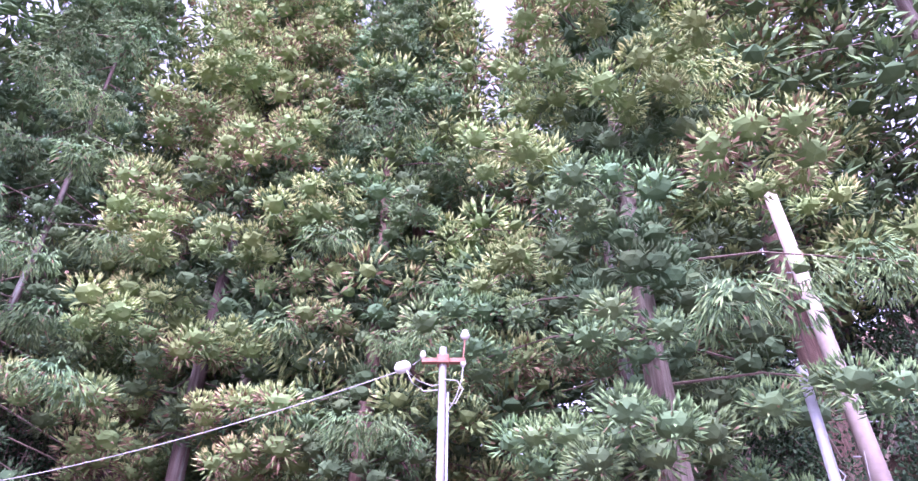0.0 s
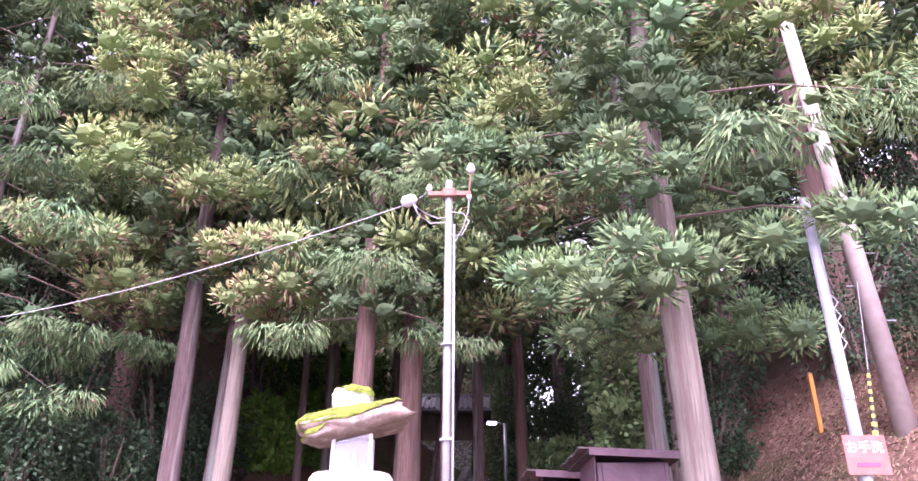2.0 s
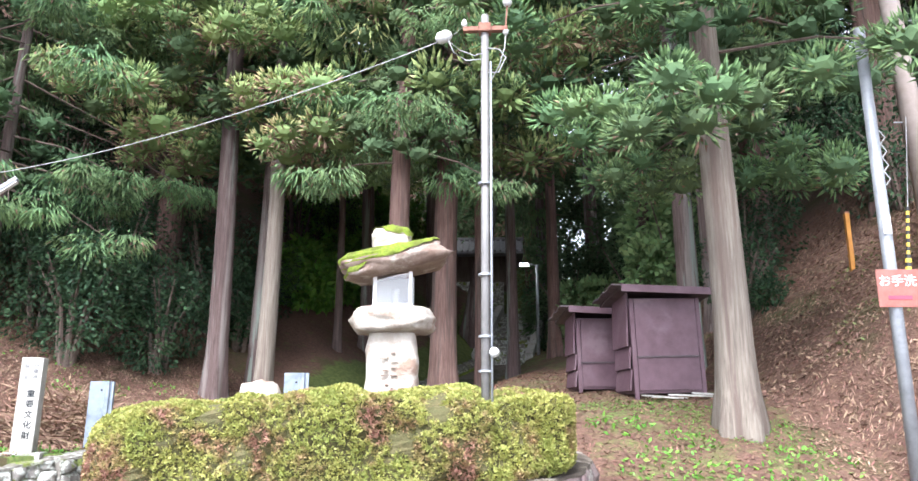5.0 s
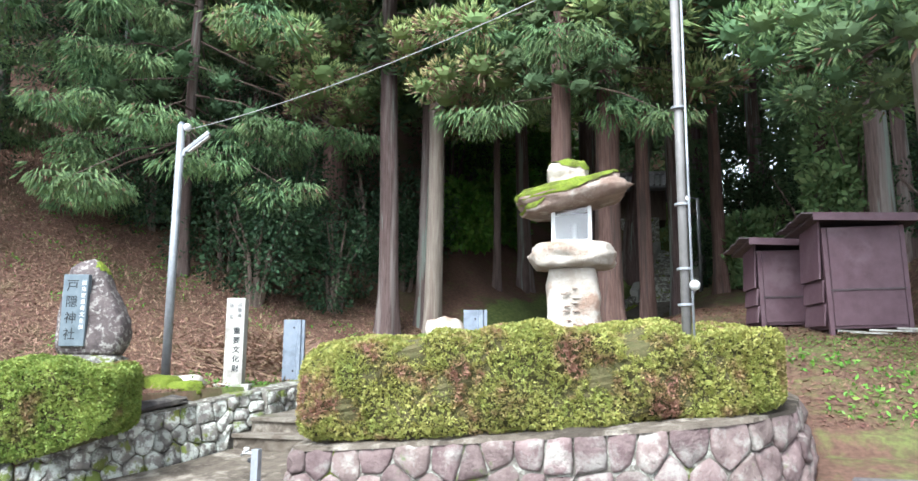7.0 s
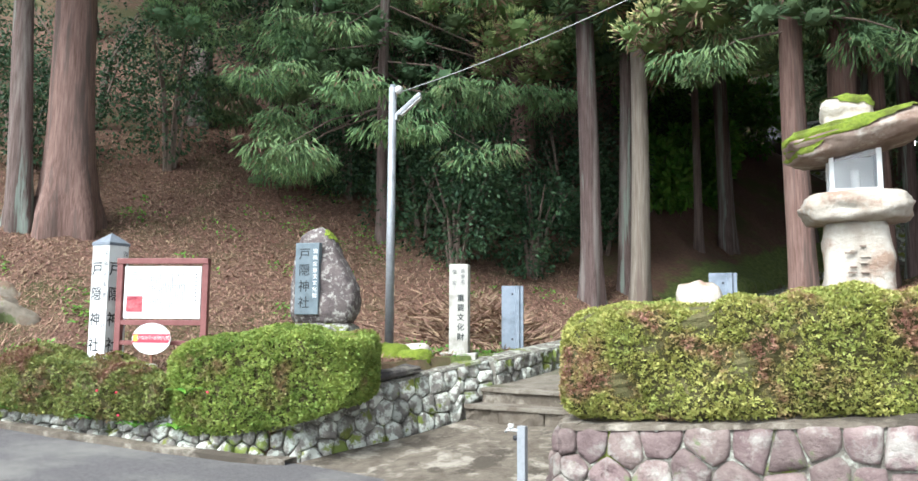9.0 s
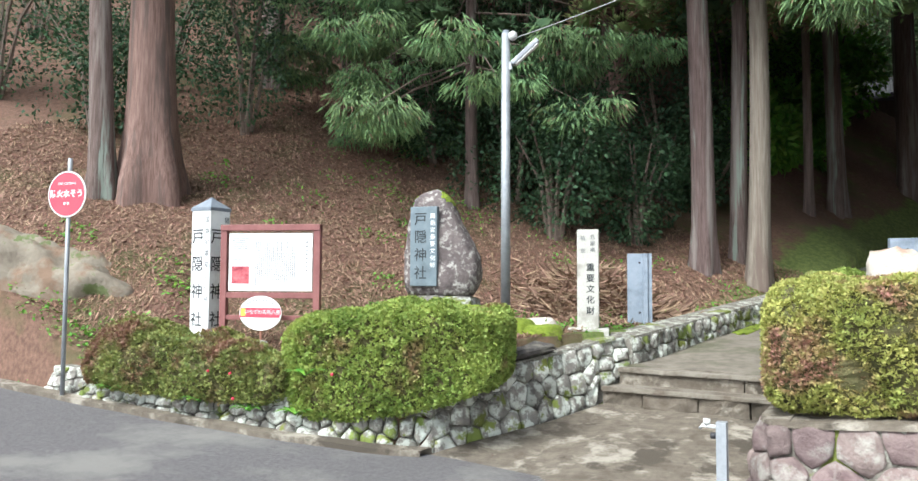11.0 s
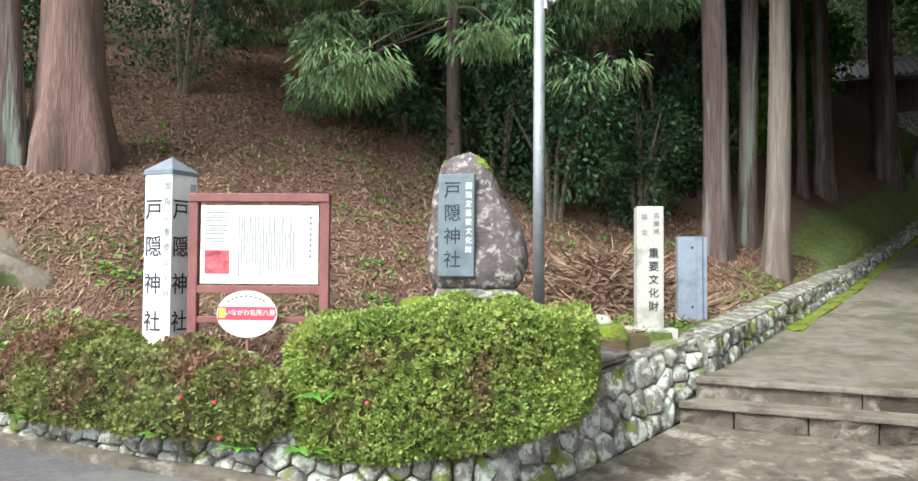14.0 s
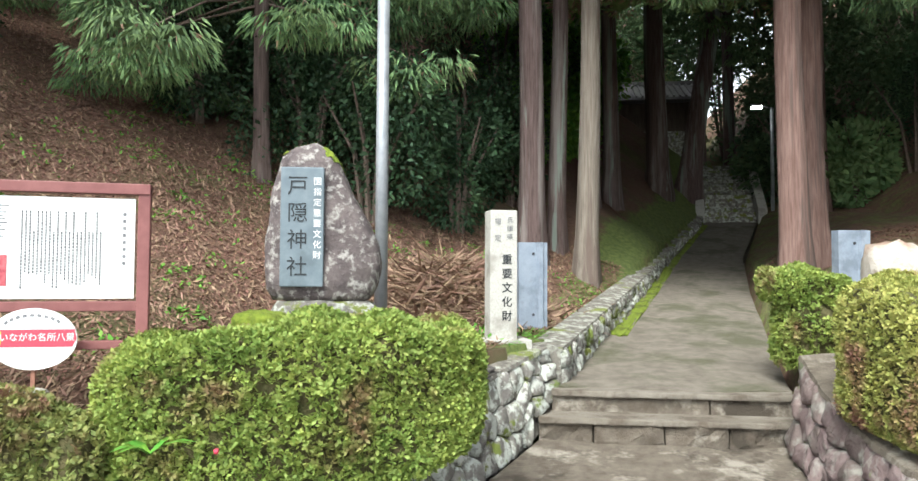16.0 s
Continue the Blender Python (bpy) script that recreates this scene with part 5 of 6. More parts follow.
def board():
    a, b = Vector((-8.98, 6.31, 0)), Vector((-8.04, 6.69, 0))
    w = (b - a).length
    ob = thing("notice_board", "white printed notice board in a reddish-brown timber frame", "notice board", Matrix.Translation((*((a + b) / 2).xy, 0.45)) @ pose(0, 0, 0, 0, 0, math.degrees(math.atan2(b.y - a.y, b.x - a.x))))
    h = w / 2
    for sx in (-1, 1):
        part("upright", boxed(sx * h - 0.035, -0.035, 0, sx * h + 0.035, 0.035, 1.71, 0.006), M["frame_red"], ob)
    part("top_rail", boxed(-h - 0.035, -0.045, 1.66, h + 0.035, 0.045, 1.725, 0.006), M["frame_red"], ob)
    part("middle_rail", boxed(-h + 0.03, -0.03, 0.96, h - 0.03, 0.03, 1.02, 0.006), M["frame_red"], ob)
    part("lower_rail", boxed(-h + 0.03, -0.025, 0.735, h - 0.03, 0.025, 0.785, 0.006), M["frame_red"], ob)
    sheet = part("sheet", boxed(-h + 0.055, -0.02, 1.035, h - 0.05, 0.0, 1.635, 0.003), M["white"], ob, "white printed sheet")
    bm = boxed(-h + 0.09, -0.023, 1.11, -h + 0.28, -0.0195, 1.29, 0)
    part("printed_photo", bm, M["pale_red"], sheet, "small faded red photograph")
    rnd = random.Random(4)
    x = h - 0.24
    bm = bmesh.new()
    while x > -h + 0.34:
        z = 1.55
        end = 1.10 + rnd.uniform(0, 0.1)
        if rnd.random() < 0.25:
            z -= 0.12
        while z > end:
            l = rnd.uniform(0.008, 0.016)
            box(bm, x - 0.0045, -0.0222, z - l, x + 0.0045, -0.0195, z)
            z -= l + 0.005
        x -= 0.021
    for r in range(12):
        box(bm, -h + 0.09, -0.0222, 1.575 - r * 0.02, -h + 0.09 + rnd.uniform(0.14, 0.2), -0.0195, 1.581 - r * 0.02)
    tagged(part("text_block", bm, M["faint_ink"], sheet, "rows of small unreadable print"), kind="stuff")
    bm = bmesh.new()
    z = 1.55
    for r in range(8):
        box(bm, h - 0.118, -0.0226, z - 0.020, h - 0.10, -0.0195, z)
        z -= 0.042
    tagged(part("title_bar", bm, M["grey_ink"], sheet, "short dark title"), kind="stuff")


board()


def oval_sign():
    ob = thing("oval_sign", "oval white place sign with a red band before the board", "sign", pose(-8.52, 6.38, 1.26, 0, 0, 17))
    bm = bmesh.new()

    def ellipse(rx, rz, y0, y1, n=48):
        f = [bm.verts.new((rx * math.cos(k * math.tau / n), y0, rz * math.sin(k * math.tau / n))) for k in range(n)]
        g = [bm.verts.new((rx * math.cos(k * math.tau / n), y1, rz * math.sin(k * math.tau / n))) for k in range(n)]
        for k in range(n):
            bm.faces.new((f[k], f[(k + 1) % n], g[(k + 1) % n], g[k]))
        bm.faces.new(f[::-1])
        bm.faces.new(g)

    ellipse(0.235, 0.175, -0.006, 0.006)
    bmesh.ops.recalc_face_normals(bm, faces=bm.faces[:])
    face = part("plate", bm, M["white"], ob)
    bm = bmesh.new()
    pts = [(-0.228, -0.045), (0.21, -0.045), (0.232, 0.0), (0.222, 0.055), (-0.222, 0.055)]
    f = [bm.verts.new((x, -0.0085, z)) for x, z in pts]
    g = [bm.verts.new((x, -0.005, z)) for x, z in pts]
    bm.faces.new(f)
    for k in range(5):
        bm.faces.new((f[k], f[(k + 1) % 5], g[(k + 1) % 5], g[k]))
    bmesh.ops.recalc_face_normals(bm, faces=bm.faces[:])
    part("band", bm, M["red"], face, "red band")
    part("emblem", boxed(-0.215, -0.0105, -0.03, -0.165, -0.007, 0.045, 0.004), M["yellow"], face, "small yellow emblem")
    lettering("lettering", "いながわ名所八景", 0.050, M["white"], face, pose(0.025, -0.0105, 0.008) @ pose(0, 0, 0, 90), 0.0005)
    bm = bmesh.new()
    for k in range(9):
        t = math.radians(140 - k * 12)
        box(bm, -0.011, -0.0078, -0.008, 0.011, -0.005, 0.008, pose(0.185 * math.cos(t), 0, 0.02 + 0.115 * math.sin(t)) @ pose(0, 0, 0, 0, 90 - math.degrees(t), 0))
    tagged(part("small_marks", bm, M["grey_ink"], face), kind="stuff")
    part("stake", boxed(-0.012, 0.008, -0.75, 0.012, 0.03, 0.1, 0.003), M["rusty"], ob)


oval_sign()


def round_sign():
    x, y = -10.75, 5.68
    z = gz(x, y)
    ob = thing("hydrant_sign", "round red fire-cistern sign on a thin grey steel pole", "sign", pose(x, y, z, 0, 0, 14))
    part("pole", tube([(0, 0, -0.1), (0, 0, 2.93 - z)], [0.024, 0.024], 12), M["galv"], ob, smooth=True)
    zc = 2.53 - z
    disc = part("rim", tube([(0, -0.024, zc), (0, -0.034, zc)], [0.255, 0.255], 48), M["white"], ob)
    part("disc", tube([(0, -0.033, zc), (0, -0.0375, zc)], [0.240, 0.240], 48), M["red"], disc, "red disc")
    up = pose(0, 0, 0, 90)
    lettering("lettering", "防火水そう", 0.090, M["white"], disc, pose(0, -0.039, zc) @ up, 0.0005, 1, 0.0015)
    bm = bmesh.new()
    lettering("small_lettering", "FIRE CISTERN", 0.040, M["white"], disc, pose(0, -0.039, zc + 0.115) @ up, 0.0005)
    for k in range(2):
        box(bm, -0.035 + k * 0.045, -0.0395, zc - 0.115, -0.01 + k * 0.045, -0.037, zc - 0.09)
    tagged(part("small_marks", bm, M["white"], disc), kind="stuff")


round_sign()


# ---- poles and cable ----
def lamp_pole():
    x, y, z = -7.15, 9.21, gz(-7.15, 9.21)
    ob = thing("lamp_pole", "slim galvanised steel pole with a tilted fluorescent lamp", "lamp pole", pose(x, y, z))
    h = 4.80 - z
    part("pole", tube([(0, 0, -0.2), (0, 0, h - 0.02)], [0.062, 0.056], 18), M["galv"], ob, smooth=True)
    part("pole_cap", tube([(0, 0, h - 0.02), (0, 0, h + 0.02)], [0.045, 0.04], 14), M["cap"], ob)
    part("bracket", boxed(0.03, -0.02, h - 0.50, 0.09, 0.02, h - 0.40, 0.004), M["galv"], ob)
    lamp = part("lamp_head", boxed(-0.03, -0.055, 0.0, 0.03, 0.055, 0.44, 0.012), M["galv"], ob)
    lamp.matrix_local = pose(0.09, 0, h - 0.43, 0, 48, 20)
    part("diffuser", boxed(0.028, -0.045, 0.03, 0.05, 0.045, 0.41, 0.008), M["white"], lamp, "white lamp cover")
    part("insulator", tube([(0.10, 0.0, h - 0.12), (0.10, 0, h - 0.09), (0.10, 0, h - 0.03), (0.10, 0, h - 0.01)], [0.03, 0.055, 0.055, 0.03], 12), M["insulator"], ob, smooth=True)
    part("insulator_arm", tube([(0.0, 0, h - 0.1), (0.1, 0, h - 0.1)], [0.012, 0.012], 8), M["galv"], ob)


lamp_pole()


def mast():
    x, y = -0.26, 6.54
    z = 1.05
    ob = thing("steel_mast", "tall galvanised pole with a rusty crossarm rising from the hedge", "pole", pose(x, y, z))
    h = 5.32 - z
    part("pole", tube([(0, 0, -0.2), (0, 0, h)], [0.041, 0.037], 18), M["galv_old"], ob, smooth=True)
    arm = part("crossarm", boxed(-0.21, -0.03, h - 0.17, 0.22, 0.03, h - 0.125, 0.004), M["rusty"], ob, "rusty iron crossarm")
    part("clamp", boxed(-0.06, -0.06, h - 0.19, 0.06, 0.06, h - 0.10, 0.01), M["rusty"], ob)
    for sx, zz in ((-0.2, -0.10), (0.2, -0.19)):
        part("insulator", tube([(sx, 0, h + zz - 0.02), (sx, 0, h + zz + 0.02), (sx, 0, h + zz + 0.06)], [0.018, 0.032, 0.018], 10), M["insulator"], arm, smooth=True)
    part("insulator", tube([(-0.47, 0.02, h - 0.24), (-0.44, 0.02, h - 0.22), (-0.36, 0.02, h - 0.19), (-0.33, 0.02, h - 0.17)], [0.03, 0.06, 0.06, 0.03], 10), M["insulator"], ob, smooth=True)
    part("insulator", tube([(0.22, 0, h + 0.10), (0.22, 0, h + 0.14), (0.22, 0, h + 0.2)], [0.03, 0.05, 0.025], 10), M["insulator"], ob, smooth=True)

    part("insulator_pin", tube([(0.2, 0, h - 0.13), (0.22, 0, h + 0.12)], [0.008, 0.008], 6), M["rusty"], ob)

    def loop(pts):
        part("cable_loop", tube(pts, [0.0055] * len(pts), 6), M["wire"], ob, smooth=True)

    loop([(-0.36, 0, h - 0.24), (-0.3, 0, h - 0.38), (-0.18, 0, h - 0.47), (-0.04, -0.04, h - 0.48)])
    loop([(-0.34, 0.02, h - 0.26), (-0.24, 0, h - 0.36), (-0.10, 0, h - 0.42), (-0.03, -0.04, h - 0.42)])
    loop([(0.02, -0.03, h - 0.36), (0.14, 0, h - 0.36), (0.2, 0, h - 0.45), (0.13, 0, h - 0.6), (0.03, -0.04, h - 0.62)])
    loop([(0.2, 0, h - 0.2), (0.19, 0, h - 0.34), (0.14, 0, h - 0.52), (0.05, -0.04, h - 0.72)])
    loop([(-0.3, 0, h - 0.19), (-0.2, 0.01, h - 0.1), (-0.19, 0, h - 0.05)])
    part("conduit", tube([(0.055, -0.03, 0.0), (0.055, -0.03, h - 0.5)], [0.011, 0.011], 8), M["galv"], ob, smooth=True)
    for zz in (0.85, 1.15, 1.7, 2.55):
        part("strap", tube([(0, 0, zz), (0, 0, zz + 0.02)], [0.064, 0.064], 16), M["galv"], ob)
    bm = bmesh.new()
    bmesh.ops.create_uvsphere(bm, u_segments=14, v_segments=10, radius=0.045, matrix=pose(0.075, -0.04, 1.02))
    part("junction_knob", bm, M["insulator"], ob, smooth=True)


mast()
p0, p1 = Vector((-7.05, 9.21, 4.70)), Vector((-0.72, 6.56, 5.06))
pts = [p0.lerp(p1, k / 24) + Vector((0, 0, -0.16 * 4 * (k / 24) * (1 - k / 24))) for k in range(25)]
tagged(mesh_ob("overhead_cable", tube([p[:] for p in pts], [0.0055] * 25, 6), M["wire"], True), "thin pale twisted cable strung between the two poles", "cable")


def toilet_sign_pole():
    x, y = 4.02, 8.05
    z = gz(x, y)
    ob = thing("sign_pole", "grey steel pole carrying a faded red direction sign", "pole", pose(x, y, z))
    part("pole", tube([(0, 0, -0.3), (0, 0, 5.9 - z)], [0.068, 0.060], 16), M["galv"], ob, smooth=True)
    plate = part("sign_plate", boxed(-0.2, -0.085, 2.66 - z, 0.24, -0.070, 3.06 - z, 0.004), M["pink_sign"], ob, "faded red sign plate")
    lettering("lettering", "お手洗", 0.13, M["white"], plate, pose(0.01, -0.088, 2.93 - z) @ pose(0, 0, 0, 90), 0.0005)
    part("arrow", boxed(-0.1, -0.089, 2.74 - z, 0.14, -0.084, 2.78 - z, 0), M["red"], plate)
    part("label_plate", boxed(-0.05, -0.075, 3.45 - z, 0.03, -0.06, 3.65 - z, 0.002), M["white"], ob)
    for k in range(4):
        part("cable_loop", tube([(0.05, -0.04, 4.0 - z + k * 0.16), (0.10, -0.05, 4.07 - z + k * 0.16), (0.05, -0.04, 4.16 - z + k * 0.16)], [0.007] * 3, 6), M["wire"], ob)


toilet_sign_pole()


def big_pole():
    x, y = 6.02, 10.6
    z = gz(x, y)
    ob = thing("utility_pole", "thick tapered concrete utility pole on the bank", "pole", pose(x, y, z))
    part("pole", tube([(0.02, 0, -0.3), (-0.32, 0, 10.9 - z)], [0.165, 0.115], 20), M["conc_pole"], ob, smooth=True)
    for k in range(8):
        s = -1 if k % 2 else 1
        part("foot_bolt", tube([(s * 0.12 - 0.04 - 0.02 * k, 0, 1.6 + k * 0.55), (s * 0.30 - 0.04 - 0.02 * k, 0, 1.6 + k * 0.55)], [0.012, 0.012], 8), M["galv"], ob)
    wire = thing("guy_wire", "steel guy wire in a black and yellow striped sleeve", "guy wire", pose(x - 0.62, y - 0.25, gz(x - 0.62, y - 0.25)))
    zz = wire.location.z
    top = Vector((0.5, 0.22, 6.5 - zz))
    part("wire", tube([(0, 0, -0.1), top[:]], [0.006, 0.006], 6), M["wire"], wire)
    for k in range(16):
        a, b = 0.12 + k * 0.017, 0.12 + (k + 1) * 0.017
        part("sleeve_band", tube([(top * a)[:], (top * b)[:]], [0.024 if k > 3 else 0.04] * 2, 8), M["ink"] if k % 2 else M["yellow"], wire)


big_pole()
op = thing("marker_stake", "orange-yellow plastic boundary stake on the bank", "stake", pose(5.9, 12.9, gz(5.9, 12.9)))
part("shaft", boxed(-0.036, -0.036, -0.2, 0.036, 0.036, 1.0, 0.006), M["orange"], op)
part("cap", boxed(-0.038, -0.038, 1.0, 0.038, 0.038, 1.03, 0.006), M["rusty"], op)


# ---- the two sheds ----
def shed(label, m, w, d, h, seed):
    ob = thing("wooden_shed", label, "shed", m, group="maroon sheds")
    part("body", boxed(0.02, 0.02, 0.08, w - 0.02, d - 0.02, h, 0.006), M["shed"], ob)
    for x, y in ((0, 0), (w - 0.06, 0), (0, d - 0.06), (w - 0.06, d - 0.06)):
        part("corner_post", boxed(x, y, -0.06, x + 0.06, y + 0.06, h, 0.004), M["shed"], ob)
    part("front_panel", boxed(0.07, -0.012, h * 0.42, w - 0.07, 0.03, h - 0.02, 0.004), M["shed"], ob)
    part("front_panel", boxed(0.07, -0.004, 0.12, w - 0.07, 0.03, h * 0.42 - 0.02, 0.004), M["shed"], ob)
    part("batten", boxed(0.05, -0.022, h * 0.42 - 0.025, w - 0.05, 0.02, h * 0.42, 0.003), M["shed_roof"], ob)
    lo = 0.12
    for k, (hh, ang) in enumerate(((h * 0.22, 7), (h * 0.22, 6), (h * 0.56, 3))):
        f = part("side_flap", boxed(-0.02, 0.07, 0, 0.008, d - 0.05, hh - 0.015, 0.004), M["shed"], ob)
        f.matrix_local = pose(0, 0, lo + hh) @ pose(0, 0, 0, 0, ang, 0) @ pose(0, 0, -hh)
        lo += hh
    part("side_board", boxed(w + 0.005, d * 0.3, 0.15, w + 0.03, d * 0.55, h * 0.72, 0.004), M["shed"], ob)
    roof = part("roof", boxed(-0.16, -0.22, 0, w + 0.2, d + 0.2, 0.05, 0.006), M["shed_roof"], ob, "flat dark sheet roof")
    roof.matrix_local = pose(0, 0, h + 0.10, -4, 3.0, 0)
    part("fascia", boxed(-0.16, -0.235, -0.05, w + 0.2, -0.21, 0.06, 0.003), M["shed"], roof)
    for k in range(5):
        part("roof_sheet", boxed(-0.30 + 0.02 * (k % 2), -0.2 + k * (d + 0.35) / 5, 0.04, w + 0.1, -0.2 + (k + 1) * (d + 0.35) / 5 - 0.02, 0.065, 0.003), M["shed_roof"], roof)
    return ob


shed("maroon painted plywood shed with flat overhanging roof and skewed side flaps", pose(1.78, 11.0, gz(2.2, 11.3) - 0.06, 0, -1.5, 6), 1.05, 0.95, 1.46, 1)
shed("smaller maroon shed standing behind the larger one", pose(1.12, 12.45, gz(1.5, 12.8) - 0.06, 0, -1, 6), 0.8, 0.9, 1.25, 2)
for k, (x, y, a, l) in enumerate(((2.2, 10.75, 12, 0.5), (2.5, 10.8, -8, 0.6), (2.0, 10.85, 25, 0.35), (2.75, 10.9, 4, 0.4))):
    pb = tagged(mesh_ob("loose_board", boxed(-l / 2, -0.04, 0, l / 2, 0.04, 0.025, 0.003), M["granite"]), "weathered board lying under the shed", "board", "loose boards")
    pb.matrix_world = pose(x, y, gz(x, y) + 0.03 + 0.01 * k, 3, 2, a)

# ---- tap and grating ----
tap = thing("standpipe", "white standpipe with a small brass tap beside the ramp", "tap", pose(-3.98, 6.22, 0.0))
part("column", boxed(-0.035, -0.035, -0.05, 0.035, 0.035, 0.64, 0.006), M["galv"], tap)
part("spout", tube([(-0.03, 0, 0.60), (-0.13, 0, 0.605), (-0.15, 0, 0.58)], [0.014, 0.014, 0.012], 10), M["insulator"], tap, smooth=True)
part("handle", tube([(-0.10, 0, 0.61), (-0.10, 0, 0.65)], [0.022, 0.026], 10), M["insulator"], tap, smooth=True)
part("valve", tube([(-0.035, 0, 0.54), (-0.075, 0, 0.54)], [0.022, 0.022], 12), M["ink"], tap, smooth=True)
grate = thing("drain_grating", "steel drain grating along the foot of the ramp", "grating", pose(-6.42, 6.24, 0.012, 0, 0, 5))
part("rim", boxed(0, -0.12, -0.03, 2.4, -0.105, 0.012, 0.002), M["grate"], grate)
part("rim", boxed(0, 0.105, -0.03, 2.4, 0.12, 0.012, 0.002), M["grate"], grate)
barm = boxed(0, -0.106, -0.02, 0.008, 0.106, 0.01, 0)
first = part("bar", barm, M["grate"], grate)
for k in range(1, 68):
    c = new("bar", first.data)
    c.parent = grate
    c.location = (k * 0.0352, 0, 0)

# ---- the upper end of the path: stairs, lamp and gatehouse ----
stair = thing("stone_stairs", "long straight flight of old stone steps", "stairs", kind="structure")
for k in range(14):
    y0 = 25.2 + k * 0.33
    bm = boxed(float(path_l(25.2)) + 0.06 * k, y0, 3.0 + k * 0.165, float(path_r(25.2)) + 0.06 * k, y0 + 0.40, 3.17 + (k + 1) * 0.165, 0.02)
    part("stair_step", bm, M["stone_grey"], stair)
for s in (0, 1):
    bm = bmesh.new()
    x0 = float(path_l(25.2)) - 0.28 if s == 0 else float(path_r(25.2)) + 0.02
    pts = [(x0, 25.1, 3.0), (x0 + 0.26, 25.1, 3.0), (x0 + 0.26, 25.1, 3.55), (x0, 25.1, 3.55)]
    lo = [bm.verts.new(p) for p in pts]
    hi = [bm.verts.new((p[0] + 0.84, p[1] + 4.6, p[2] + 2.3)) for p in pts]
    for k in range(4):
        bm.faces.new((lo[k], lo[(k + 1) % 4], hi[(k + 1) % 4], hi[k]))
    bm.faces.new(lo[::-1])
    bm.faces.new(hi)
    bmesh.ops.recalc_face_normals(bm, faces=bm.faces[:])
    part("balustrade", bm, M["granite"], stair)
bm = boxed(-4.0, 33.0, 4.0, -0.1, 36.5, 7.4, 0.02)
tagged(mesh_ob("terrace_wall", bm, M["stone_grey"]), "mossy stone terrace wall above the stairs", "wall", kind="structure")


def gatehouse():
    ob = thing("gatehouse", "old wooden gate building with grey tiled roof", "building", pose(-1.0, 34.6, 7.4))
    part("wall", boxed(-2.2, -0.8, 0, 1.2, 1.2, 1.55, 0.01), M["wood_old"], ob)
    for k in range(5):
        part("pillar", boxed(-2.2 + k * 0.82, -0.86, 0, -2.06 + k * 0.82, -0.78, 1.6, 0.005), M["wood_old"], ob)
    bm = bmesh.new()
    v = [bm.verts.new(p) for p in ((-2.8, -1.5, 1.45), (1.8, -1.5, 1.45), (1.8, 0.2, 2.35), (-2.8, 0.2, 2.35), (1.8, 1.9, 1.45), (-2.8, 1.9, 1.45), (-2.8, -1.5, 1.35), (1.8, -1.5, 1.35), (1.8, 1.9, 1.35), (-2.8, 1.9, 1.35))]
    for q in ((0, 1, 2, 3), (3, 2, 4, 5), (6, 9, 8, 7), (0, 6, 7, 1), (4, 8, 9, 5), (1, 7, 8, 4, 2), (0, 3, 5, 9, 6)):
        bm.faces.new([v[i] for i in q])
    bmesh.ops.recalc_face_normals(bm, faces=bm.faces[:])
    roof = part("roof", bm, M["roof_tile"], ob, "grey tiled roof")
    for k in range(19):
        x = -2.75 + k * 0.25
        part("cover_tile", tube([(x, -1.52, 1.47), (x, 0.2, 2.38)], [0.05, 0.05], 8), M["roof_tile"], roof)
    part("ridge", boxed(-2.85, 0.1, 2.33, 1.85, 0.3, 2.5, 0.03), M["roof_tile"], roof)


gatehouse()


def wood_lamp(x, y, ztop, label):
    z = gz(x, y)
    ob = thing("street_lamp", label, "street lamp", pose(x, y, z))
    part("pole", tube([(0, 0, -0.2), (0, 0, ztop - z)], [0.06, 0.05], 12), M["galv"], ob, smooth=True)
    part("arm", tube([(0, 0, ztop - z - 0.03), (-0.3, -0.05, ztop - z + 0.05)], [0.02, 0.02], 8), M["galv"], ob)
    part("lamp_head", boxed(-0.62, -0.1, ztop - z + 0.03, -0.28, 0.02, ztop - z + 0.1, 0.02), M["galv"], ob)
    part("bulb", boxed(-0.60, -0.12, ztop - z - 0.04, -0.3, 0.02, ztop - z + 0.03, 0.02), M["lit"], ob, "glowing white lamp")


wood_lamp(1.05, 25.3, 6.62, "lit street lamp on a slim pole deep in the grove")
bl = tagged(mesh_ob("blue_bag", rock(0.12, 0.08, 0.18, 71, 0.3, 3), M["blue"], True), "scrap of blue plastic caught high on a cedar limb", "bag")
bl.matrix_world = pose(1.2, 21.6, 11.6)


